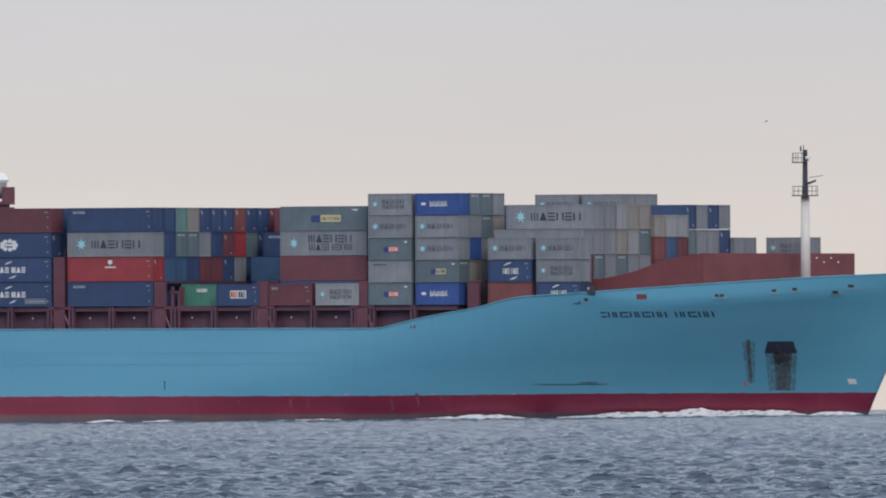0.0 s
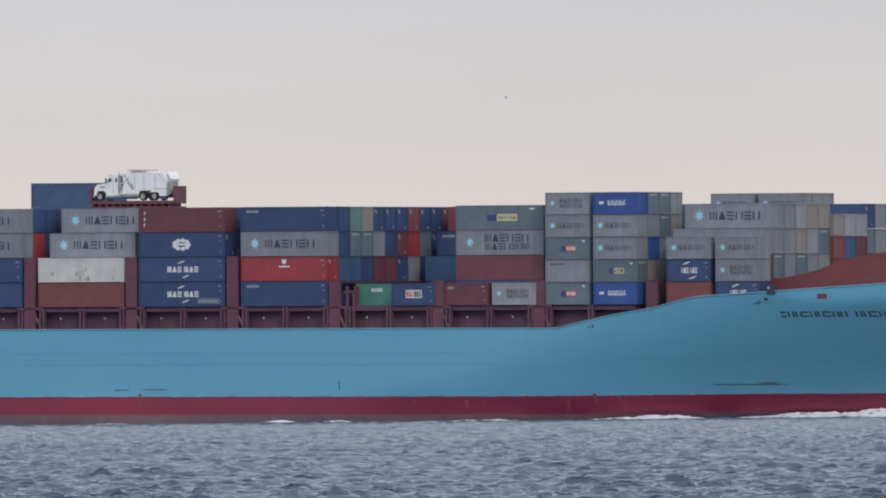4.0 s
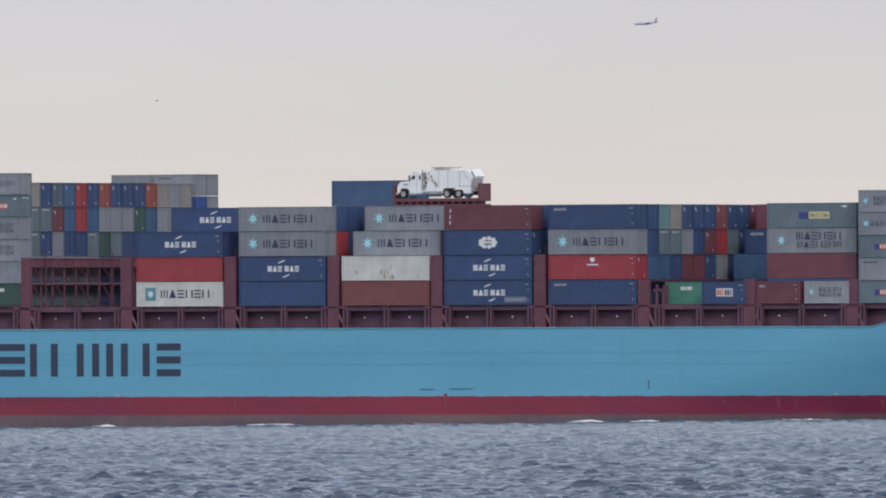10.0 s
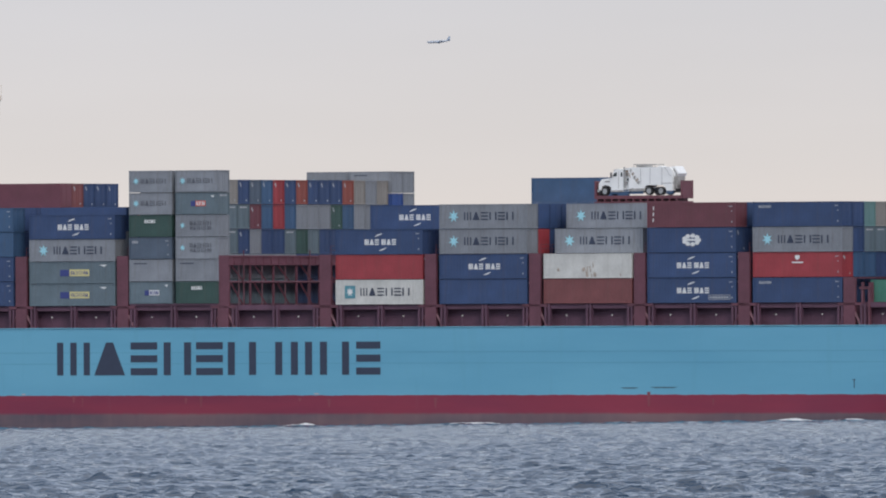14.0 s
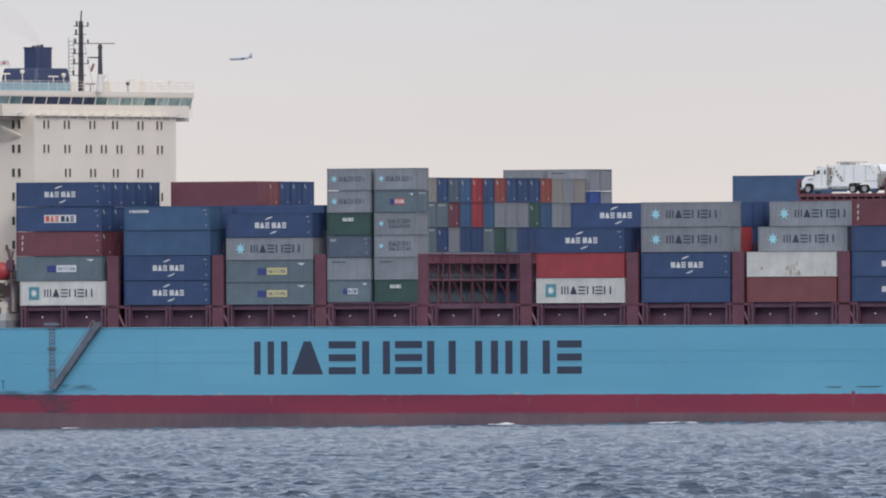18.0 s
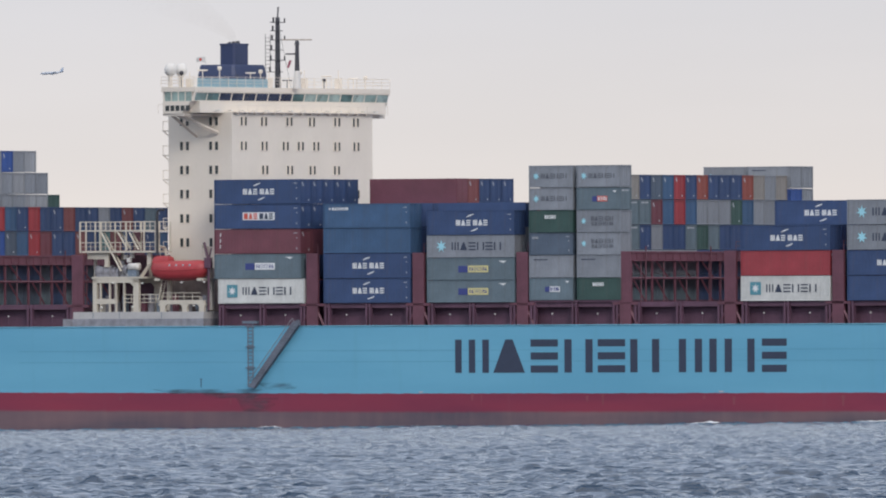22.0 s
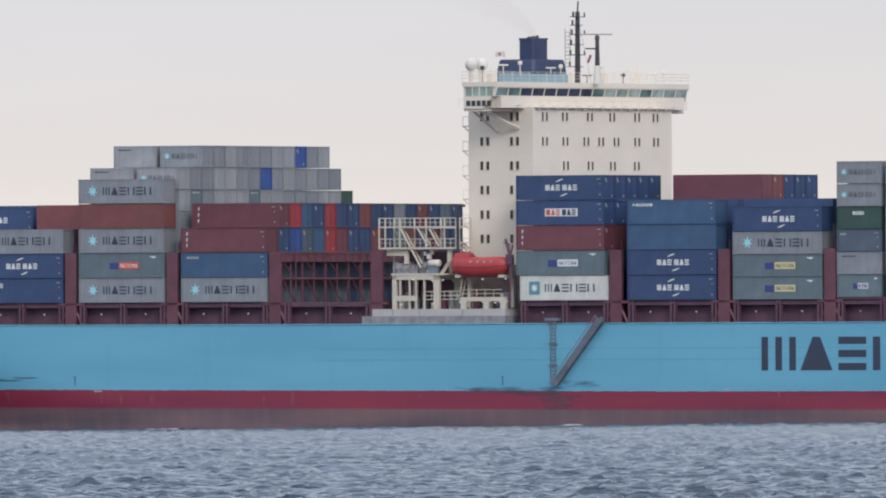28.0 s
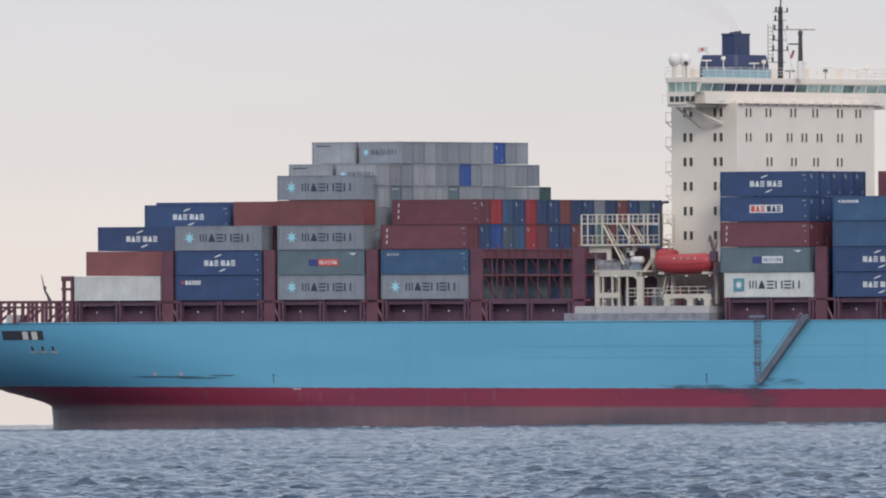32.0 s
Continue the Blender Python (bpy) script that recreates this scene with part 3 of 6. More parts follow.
    # specification lines near the fore end, as bars
    if kind in "chxmvtgup":
        bm = bmesh.new()
        for x, z0, z1 in ((0.95, 0.82, 0.85), (0.62, 0.62, 0.66), (0.62, 0.18, 0.24)):
            box(bm, L - x, -0.012, height * z0, L - 0.48, 0.012, height * z1)
        out.append(("code_bar", mesh_of("code_bar", bm, faded_mark), ""))
    signs[key] = out
    return out


end_marks = {}


def end_mark(height, tone):
    """White marks on a door end: corner patches and bars."""
    if (height, tone) not in end_marks:
        bm = bmesh.new()
        if tone == "d":
            box(bm, 0, 0.35, height - 0.42, 0.02, 1.9, height - 0.24)
        else:
            for y, z in ((0.42, height - 0.62), (0.58, height - 0.84)):
                box(bm, 0, y, z, 0.02, y + 0.18, z + 0.28)
            box(bm, 0, 1.75, 0.34, 0.02, 1.93, 0.54)
        end_marks[height, tone] = mesh_of("marking", bm, faded_mark)
    return end_marks[height, tone]


SIGN_WORDS = {"s": "star emblem and dark lettering", "b": "boxed star emblem and dark lettering", "l": "star emblem and two dark lines", "c": "white lettering and swashes", "h": "white lettering and a framed label",
              "x": "white name panel", "y": "navy and yellow tabs", "r": "navy and red tabs", "w": "navy and white tabs", "q": "white script stroke", "g": "white globe emblem",
              "t": "small white shield", "m": "small white label", "v": "upright white lettering", "k": "thin dark line", "n": "white lettering", "u": "a white line of lettering", "p": "bold white lettering", "d": "brown rust patches"}


bulk = []           # boxes deep in the stacks, joined into one mass


def container(u, v, w, length, code, sign="", end="", thing=True):
    """One box. code: its paint letter, in capitals for the tall kind and followed by - for the low kind."""
    paint, height = code[0], LOW if code.endswith("-") else TALL
    if not thing:
        bulk.append((u, v, w, length, height, paint))
        return None
    near, far, roof, front, floor_mesh, frame_mesh, door = box_shell(length, height, paint)
    root = new("shipping_container")
    word = PAINT[paint][1]
    size = "long" if length > 8 else "short"
    label = f"{word} {size} steel container" + (f" with {SIGN_WORDS[sign]}" if sign in SIGN_WORDS else " stacked on deck")
    tagged(root, label, "container", "containers on the ship")
    for name, me in (("side_wall", near), ("side_wall", far), ("roof", roof), ("front_wall", front), ("floor_pan", floor_mesh), ("frame", frame_mesh)):
        part(name, me, None, root)
    part("door", door, None, root, m=pose(length - 0.125, 0.10, 0))
    part("door", door, None, root, m=pose(length - 0.125, WIDE / 2 + 0.001, 0))
    for name, me, text in sign_meshes(sign, length, height) if sign else ():
        mark = part(name, me, None, root, text)
        if name in ("lettering", "code_bar", "label", "emblem"):
            mark["kind"] = "stuff"
    if end:
        part("marking", end_mark(height, end), None, root, m=pose(length - 0.075, 0, 0))["kind"] = "stuff"
    return riding(root, pose(u, v, w))


def place(u, row, text, length=LONG, off=0.0, base=BASE, skip=(), seen=9):
    """A stack of boxes, from the bottom up. Each word: the paint, - for a low box, a lower-case sign, * or = for white marks on its door."""
    w = base
    for tier, item in enumerate(text.split()):
        code = item[0] + ("-" if "-" in item else "")
        low = [c for c in item[1:] if c.islower()]
        end = "e" if "*" in item else "d" if "=" in item else ""
        if tier not in skip:
            thing = bool(low) or row == 0 or tier >= seen
            container(u + off, row * ROW, w, length, code, low[0] if low else "", end, thing)
        w += (LOW if "-" in item else TALL) + GAP


ANY = "NNNNNGGLMMKLLDDRBNNKSS"
dice = random.Random(7)


def some(n, low=False, pool=ANY):
    return " ".join(dice.choice(pool) + ("-" if low else "") + ("*" if dice.random() < 0.35 else "") for _ in range(n))


def fill(u, rows, tiers, tops=None, seen=9):
    """Rows whose boxes are told apart by little but their paint."""
    for r in rows:
        t = some(tiers)
        if tops and r in tops:
            words = t.split()
            words[-len(tops[r].split()):] = tops[r].split()
            t = " ".join(words)
        place(u, r, t, seen=seen)


PAIR = 6.62     # from the aft short box of a pair to the fore one
# after bays
U0, U1, U2, U3, U4 = -277.5, -263.1, -248.65, -234.1, -219.6
place(U0, 0, "W")
place(U0, 1, "W K")
place(U0, 2, "N K Nc")
fill(U0, (3, 4, 5), 3)
place(U0, 6, "N- M N Nc")
fill(U0, range(7, 17), 4)
place(U1, 0, "Np Nc Gs")
fill(U1, (1, 2, 3, 4), 3)
place(U1, 5, "N M G K")
fill(U1, range(6, 17), 4)
part("stacking_frame", piece(box, U2, ROW, BASE - 0.01, U2 + LONG + 0.4, BEAM - 0.1, BASE + 0.24), steel_dark, ship)
place(U2, 0, "Gs Lr Gs K Gs")
for r in range(1, 16):
    seven = 3 <= r <= 13
    t5 = "L-=" if r in (2, 7) else "E-" if r == 15 else dice.choice(("G-", "P-"))
    words = ["G-", "G-", "G-", "G-", t5] + (["B-" if r == 8 else dice.choice(("G-", "P-", "G-"))] if r < 15 else []) + (["B-*" if r == 11 else dice.choice(("G-", "P-"))] if seven else [])
    fore = list(words)
    if r == 3:
        words[-1], fore[-1] = "P-k", "G-s"
    if r == 1:
        words[-1], fore[-1] = "P-k", "P-s"
    place(U2, r, " ".join(words), SHORT, base=BASE + 0.24)
    place(U2, r, " ".join(fore), SHORT, PAIR, seen=4, base=BASE + 0.24)
ENDS4 = "N M R D N R N N K N N G N K N* L N".split()
ENDS3 = "M N B S D R M N N K N A K N M N D".split()
place(U3, 0, "Gs Dm Mv")
for r in range(1, 17):
    place(U3, r, f"{dice.choice('NSNLN')} {dice.choice('NSNSN')} {ENDS3[r]}{'*' if r % 2 else ''} {ENDS4[r]}{'v' if r == 1 else ''}{'*' if r % 3 == 1 else ''}", seen=2)
# fore bays, from the deckhouse on
U5, U6, U7, U8, U9 = -186.5, -171.6, -157.1, -142.85, -128.4
place(U5, 0, "Wb")
place(U5 - 0.5, 0, "Lw Mv* Nx* Nc*", base=BASE + TALL + GAP)
for r in (1, 2, 3, 4):
    fill(U5 - 0.5, (r,), 5, {r: "M* N* N*"}, seen=3)
fill(U5 - 0.5, range(5, 17), 4)
place(U6, 0, "Nc Nc D Du")
fill(U6, (1, 2, 3), 4, {1: "N N", 2: "D N"})
place(U6, 4, "N N N D M*")
for r, c in zip((5, 6, 7, 8), ("K*", "N*", "N*", "N*")):
    fill(U6, (r,), 5, {r: "N " + c}, seen=4)
fill(U6, range(9, 17), 4, {r: "N" for r in range(9, 17)})
place(U7, 0, "L-y L-y G-s Nc")
fill(U7, range(1, 17), 4, {1: "G N"})
part("stacking_frame", piece(box, U8, 0.1, BASE - 0.01, U8 + LONG + 0.4, BEAM - 0.1, BASE + 0.22), steel_dark, ship)
place(U8, 0, "L-w G-k S-m E-n G-s G-s", SHORT, base=BASE + 0.22)
place(U8, 0, "E-n G-k G-l G-l L-r= G-s", SHORT, PAIR, base=BASE + 0.22)
E5 = "- T N S D R N O N N* N O T G T".split()
E4 = "- L= L= M* D R D G G G E* D G G G".split()
E3 = "- L= N* G N N L= E L N N N D N N".split()
for r in range(1, 15):
    place(U8, r, f"{'L' if r < 7 else 'N'} {'G' if r < 7 else 'N'} {E3[r]} {E4[r]} {E5[r]}{'*' if r < 12 else ''}", seen=2, base=BASE + 0.22)
for r in (15, 16):
    place(U8, r + 0.3, "G- G- G- G- " + ("B- " if r == 15 else "G- ") + "G-s", SHORT, base=BASE + 0.22)
    place(U8, r, "G- G- G- G- " + ("B- " if r == 15 else "G- ") + "G-k", SHORT, PAIR, seen=4, base=BASE + 0.22)
U10, U11, U12, U13, U14 = -113.65, -99.1, -84.6, -70.25, -55.75
place(U10, 0, "Wb R* Nc")
fill(U10, (1, 2), 3, {1: "N", 2: "N"})
place(U10, 3, "N N N Nc")
fill(U10, range(4, 17), 4)
place(U11, 0, "N* Nc Gs Gs")
fill(U11, (1, 2, 3, 4), 4, {1: "R N", 2: "N N", 3: "N N"})
fill(U11, range(5, 17), 4)
container(U11, 8 * ROW, BASE + 4 * (TALL + GAP) + 0.24, LONG, "D")
part("stacking_frame", piece(box, U11, 8 * ROW, BASE + 4 * (TALL + GAP) - 0.02, U11 + LONG, 8 * ROW + WIDE, BASE + 4 * (TALL + GAP) + 0.24), BOX["D"], ship)
place(U12, 0, "K Wd")
place(U12, 1, "M N Gs")
place(U12, 2, "M N G Gs")
fill(U12, range(3, 17), 4)
place(U13, 0, "Nh* Nc* Ng* Mv")
fill(U13, range(1, 17), 4, {1: "N N", 2: "N K"})
place(U14, 0, "Nm* Rt* Gs Nm")
F4 = "- N A T N* N* N* K* N* N* M* N N N N N N".split()
F3 = "- N L= L= G N M* R L N* N M N K N N N".split()
F2 = "- D D N M M N* G N D N M N N N M N".split()
for r in range(1, 17):
    place(U14, r, f"N {F2[r]} {F3[r]} {F4[r]}", seen=1 if r < 11 else 9)
U15, U16, U17, U18 = -41.2, -27.15, -13.1, 3.0
place(U15, 0, "N-x", SHORT, PAIR)
place(U15, 1, "F-n", SHORT)
for r in range(1, 7):
    place(U15, r, some(1, True, "NMLK"), SHORT, PAIR)
    if r > 1:
        place(U15, r, some(1, True, "NMLK"), SHORT)
place(U15, 7, "N D")
place(U15, 8, "N D Nm")
for r in range(9, 17):
    place(U15, r, f"N M {dice.choice('NMLD')} {'M' if r == 9 else dice.choice('NMLDG')}")
place(U16, 0, "M-m", SHORT)
place(U16, 0, "P-l", SHORT, PAIR)
place(U16, 1, "N M Gl Ly")
fill(U16, range(2, 17), 4)
place(U17, 0, "L-r G-k L-r G-s G-l", SHORT)
place(U17, 0, "B-q L-y= G-s G-s B-q", SHORT, PAIR)
for r, t in ((1, "G- T- B- G- L-="), (2, "G- G- G- L-= L-="), (3, "G- G- G- T- G-")):
    place(U17, r, t, SHORT)
    place(U17, r, t, SHORT, PAIR, seen=1)
fill(U17, range(4, 14), 4)
for r in (14.5, 15.5, 16.4):
    place(U17, r, "G- G- G- G- G-s", SHORT)
    place(U17, r, "G- G- G- G- G-s", SHORT, PAIR)
place(U18, 0.4, "K- N-c G-s", SHORT, seen=0)
place(U18, 0.4, "N-c G-l G-s", SHORT, PAIR + 0.1, seen=0)
G4 = {2: "Gs", 3: "G", 4: "P", 5: "T", 6: "T", 10: "N*", 11: "G", 12: "N*", 13: "G"}
G3 = {2: "Gs", 3: "G", 4: "T", 5: "P", 6: "L=", 10: "L", 11: "G", 12: "G", 13: "N*"}
G2 = {2: "L=", 3: "G", 4: "L=", 5: "G", 6: "G"}
place(U18, 1, "M M G", seen=1)
for r in G4:
    place(U18, r, f"K {G2.get(r, 'M')} {G3[r]} {G4[r]}", skip=(0,) if r > 2 else (), seen=1)
for r, (a, b) in {7: ("K", "T"), 8: ("D", "P"), 9: ("M", "P")}.items():
    place(U18, r, f"M- M- {a}- {b}-", SHORT, PAIR, skip=(0,), seen=2)
    place(U18, r, f"M- M- {a}- {b}-", SHORT, skip=(0,))
for r in (14, 15):
    place(U18, r, "G- G- G-", SHORT, PAIR, seen=2)
    place(U18, r, "G- G- G-", SHORT)
place(21.4, 13.2, "G- G-l", SHORT, base=15.95)



def bulk_mass():
    """All boxes that no view picks out, as one mass that rides on the ship."""
    ob = tagged(new("stacked_containers"), "mass of mixed steel containers deep in the stacks", "containers", kind="stuff")
    verts, faces, slots, names = [], [], [], list(PAINT)
    for u, v, w, length, height, paint in bulk:
        k = len(verts)
        x0, x1, y0, y1, z0, z1 = u, u + length, v + 0.01, v + WIDE - 0.01, w + 0.004, w + height
        verts += [(x0, y0, z0), (x1, y0, z0), (x1, y1, z0), (x0, y1, z0), (x0, y0, z1), (x1, y0, z1), (x1, y1, z1), (x0, y1, z1)]
        faces += [tuple(k + i for i in q) for q in ((0, 3, 2, 1), (4, 5, 6, 7), (0, 1, 5, 4), (1, 2, 6, 5), (2, 3, 7, 6), (3, 0, 4, 7))]
        slots += [names.index(paint)] * 6
        # door leaves and bars on the fore end
        for ya in (0.12, WIDE / 2 + 0.02):
            k = len(verts)
            xa, xb, ya, yb, za, zb = x1 - 0.02, x1 + 0.03, v + ya, v + ya + WIDE / 2 - 0.14, z0 + 0.15, z1 - 0.13
            verts += [(xa, ya, za), (xb, ya, za), (xb, yb, za), (xa, yb, za), (xa, ya, zb), (xb, ya, zb), (xb, yb, zb), (xa, yb, zb)]
            faces += [tuple(k + i for i in q) for q in ((0, 3, 2, 1), (4, 5, 6, 7), (0, 1, 5, 4), (1, 2, 6, 5), (2, 3, 7, 6), (3, 0, 4, 7))]
            slots += [names.index(paint)] * 6
    me = bpy.data.meshes.new("stacked_containers")
    me.from_pydata(verts, [], faces)
    for c in names:
        me.materials.append(BOX[c])
    me.polygons.foreach_set("material_index", np.array(slots, dtype=np.int32))
    mass = part("boxes", me, None, ob)
    mass["kind"] = "stuff"
    riding(ob, Matrix.Identity(4))


bulk_mass()

# ---- hatches, pedestals and lashing bridges ----
BAYS = [U0, U1, U2, U3, U4, U5, U6, U7, U8, U9, U10, U11, U12, U13, U14, U15, U16, U17, U18]


def hatch(u):
    side = 0.35 if u < -10 else 4.2
    part("hatch_coaming", piece(box, u + 0.2, side + 1.1, DECK - 0.05, u + LONG + 0.1, BEAM - side - 1.1, BASE - 0.62), steel_dark, ship)
    part("hatch_cover", piece(box, u + 0.05, side, BASE - 0.60, u + LONG - 0.05, BEAM - side, BASE - 0.012), steel_dark, ship)
    for s in (0.0, LONG / 2 - 0.35, LONG - 0.75)[:3 if u < -20 else 2 if u < -10 else 0]:
        for y in (0.12, BEAM - 0.62):
            bm = bmesh.new()
            box(bm, u + s, y, DECK, u + s + 0.28, y + 0.5, BASE - 0.02)
            box(bm, u + s + 0.50, y, DECK, u + s + 0.75, y + 0.5, BASE - 0.02)
            box(bm, u + s + 0.28, y + 0.05, BASE - 0.5, u + s + 0.50, y + 0.45, BASE - 0.2)
            part("pedestal", bm, steel_dark, ship)
    for s in (2.6, 8.9) if u < -20 else ():
        part("deck_lamp", piece(ball, (u + s, 0.9, DECK + 1.35), 0.10, 0.10, 0.10, 5), lamp_white, ship, "small white deck lamp")
        part("stanchion", piece(rod, (u + s, 0.9, DECK - 0.02), (u + s, 0.9, DECK + 1.25), 0.03, 5), steel_dark, ship)


def lashing_bridge(u0, u1, top, v0=0.0, v1=BEAM, open_front=False):
    """Red portal between two bays: end posts, columns, walkways and braces."""
    mid = (u0 + u1) / 2
    bridge = part("lashing_bridge", piece(box, u0 + 0.25, v0 + 0.3, BASE + 2.72, u1 - 0.25, v1 - 0.3, BASE + 2.86), steel_red, ship, "red steel lashing bridge")
    part("walkway", piece(box, u0 + 0.2, v0 + 0.3, top - 0.14, u1 - 0.2, v1 - 0.3, top), steel_red, bridge)
    for v in (v0 + 0.05, v1 - 0.45):
        bm = bmesh.new()
        box(bm, mid - 0.78, v, max(DECK, sheer(mid) - 0.5), mid + 0.78, v + 0.4, top)
        for z in np.arange(BASE + 0.5, top - 0.6, 0.95):
            box(bm, mid - 0.30, v - 0.02, z, mid + 0.30, v + 0.42, z + 0.12)
        part("end_post", bm, steel_red, bridge)
        if u0 > -14:
            continue
        bm = bmesh.new()
        bar(bm, (u0 - 0.55, v + 0.2, DECK + 0.1), (mid, v + 0.2, BASE + 0.1), 0.24)
        bar(bm, (u1 + 0.55, v + 0.2, DECK + 0.1), (mid, v + 0.2, BASE + 0.1), 0.24)
        box(bm, u0 - 0.75, v, BASE - 0.35, u1 + 0.75, v + 0.4, BASE - 0.05)
        part("bracket", bm, steel_red, bridge)
    step = 5.0 if open_front else 7.5
    for v in np.arange(v0 + step, v1 - 1, step):
        bm = bmesh.new()
        for u in ((u1 - 0.45,) if open_front else (u0 + 0.25, u1 - 0.45)):
            box(bm, u, v - 0.11, DECK, u + 0.22, v + 0.11, top)
        part("column", bm, steel_red, bridge)
        if open_front:
            bm = bmesh.new()
            for z0, z1 in ((BASE + 0.1, BASE + 2.6), (BASE + 2.9, top - 1.1)):
                bar(bm, (u1 - 0.35, v - step + 0.9, z1), (u1 - 0.35, v - 1.6, z0), 0.20)
            part("brace", bm, steel_red, bridge)
            bm = bmesh.new()
            rod(bm, (u1 - 0.3, v - step, BASE + 2.74), (u1 - 0.3, v, BASE + 2.74), 0.15, 6)
            rod(bm, (u1 - 0.3, v - step / 2, BASE), (u1 - 0.3, v - step / 2, top - 1.1), 0.09, 4)
            part("rail", bm, steel_red, bridge)
    if open_front:
        for v in (v0 + 3.2, v0 + 17.5):
            part("pipe", piece(rod, (u1 - 0.05, v, BASE - 0.1), (u1 - 0.05, v, top + 0.6), 0.09, 6), steel_red, bridge)
    if open_front:
        bm = bmesh.new()
        box(bm, u1 - 0.5, v0, top - 1.15, u1 - 0.12, v1, top - 0.12)
        for z in (top - 1.15, top - 0.2):
            box(bm, u1 - 0.12, v0, z, u1 - 0.02, v1, z + 0.1)
        for v in np.arange(v0 + 1.2, v1, 1.6):
            box(bm, u1 - 0.12, v, top - 1.05, u1 - 0.04, v + 0.1, top - 0.2)
        part("girder", bm, steel_red, bridge)
    if open_front or top < BASE + 4:
        return
    bm = bmesh.new()
    for z in (top + 0.55, top + 1.05):
        rod(bm, (u1 - 0.3, v0 + 0.3, z), (u1 - 0.3, v1 - 0.3, z), 0.03, 4)
    for v in np.arange(v0 + 0.3, v1, 2.5):
        rod(bm, (u1 - 0.3, v, top), (u1 - 0.3, v, top + 1.05), 0.03, 4)
    part("railing", bm, steel_red, bridge)


for u in BAYS:
    hatch(u)
TWO = BASE + 2 * (TALL + GAP)
for u in BAYS:
    if u == U4:
        lashing_bridge(u + LONG + 0.1, u + LONG + 1.6, TWO)
    elif u in (U14, U15, U16):
        lashing_bridge(u + LONG + 0.08, u + LONG + 1.75, BASE + TALL)
    elif u == U17:
        lashing_bridge(u + LONG + 0.9, u + LONG + 3.2, BASE + LOW, 0.6, BEAM - 0.6)
    elif u != U18:
        lashing_bridge(u + LONG + 0.08, u + LONG + 2.0, TWO, open_front=u in (U3, U8))

bm = bmesh.new()
box(bm, U15 - 0.2, 0.25, BASE + 1.5, U15 + 1.3, 0.55, BASE + 1.8)
for k in range(2):
    box(bm, U15 + 0.1 + 0.9 * k, 0.25, DECK, U15 + 0.35 + 0.9 * k, 0.55, BASE + 2.3 - 0.6 * k)
box(bm, U15 - 0.1, 2.2, BASE - 0.02, U15 + 0.5, 2.4, BASE + 2.3)
part("cell_guide", bm, steel_red, ship, "red steel cell guide frame")

# ---- deckhouse and bridge ----
house = part("deckhouse", piece(box, -197.2, 6.2, DECK, -188.2, 36.8, 36.1), cream, ship, "tall cream-white deckhouse with paired windows")
pane_mesh = mesh_of("window", piece(box, -0.03, -0.21, -0.5, 0.03, 0.21, 0.5), glass_dark)
rim = bmesh.new()
for y in (-0.29, 0.22):
    box(rim, -0.05, y, -0.57, 0.05, y + 0.07, 0.57)
for z in (-0.57, 0.50):
    box(rim, -0.05, -0.22, z, 0.05, 0.22, z + 0.07)
rim_mesh = mesh_of("window_frame", rim, cream)
# paired windows by height, on the front
FRONT = {35.0: (9.2, 13.5, 18.9, 23.7, 29.1, 33.1), 32.1: (9.2, 13.6, 18.1, 21.3, 24.6, 29.1, 33.2), 29.25: (13.7, 19.0, 23.8, 29.0),
         26.4: (9.2, 13.6, 18.1, 24.6, 29.1, 33.2), 23.5: (9.2, 13.6, 18.1, 24.6, 29.1, 33.2)}
for w, vs in FRONT.items():
    for v in vs:
        v -= 0.5 * (33.1 - v) / 24
        for k in (-0.45, 0.45):
            part("window", pane_mesh, None, house, m=pose(-188.19, v + k, w))
            part("window_frame", rim_mesh, None, house, m=pose(-188.17, v + k, w))
for w in (35.0, 32.1, 29.25, 26.4, 23.5, 20.65, 17.8):
    for u in (-194.9, -190.75):
        for k in (-0.42, 0.42):
            part("window", pane_mesh, None, house, m=pose(u + k, 6.19, w, 0, 0, 90))
            part("window_frame", rim_mesh, None, house, m=pose(u + k, 6.17, w, 0, 0, 90))
# balconies on the after side
for w in (34.0, 31.1, 28.2, 25.4, 22.5, 19.7):
    bm = bmesh.new()
    box(bm, -198.2, 6.4, w - 0.16, -197.2, 9, w)
    bar(bm, (-198.1, 6.5, w - 0.1), (-197.2, 6.5, w - 0.8), 0.12)
    for v in (6.45, 7.7, 8.95):
        rod(bm, (-198.15, v, w), (-198.15, v, w + 1.05), 0.04, 5)
    rod(bm, (-198.15, 6.45, w + 1.05), (-198.15, 8.95, w + 1.05), 0.04, 5)
    rod(bm, (-198.15, 6.45, w + 1.05), (-197.2, 6.45, w + 1.05), 0.04, 5)
    part("balcony", bm, cream, house)
# navigating bridge, full beam
bm = bmesh.new()
slab(bm, [(-194.0, 36.0), (-189.35, 36.0), (-189.45, 37.35), (-194.2, 37.35)], 1.2, 41.6)
bridge_deck = part("navigating_bridge", bm, cream, ship, "cream-white navigating bridge with slanting green-tinted windows")
part("wheelhouse_roof", piece(box, -194.3, 0.3, 38.48, -189.4, 42.65, 39.05), cream, bridge_deck)
part("after_roof", piece(box, -197.2, 6.2, 38.48, -194.3, 37.4, 39.04), cream, bridge_deck)
bm = bmesh.new()
slab(bm, [(-189.98, 37.36), (-189.68, 37.36), (-189.66, 37.45), (-189.96, 37.45)], 0.3, 42.5)
slab(bm, [(-189.68, 38.34), (-189.42, 38.34), (-189.38, 38.47), (-189.66, 38.47)], 0.3, 42.5)
part("window_sill", bm, cream, bridge_deck)
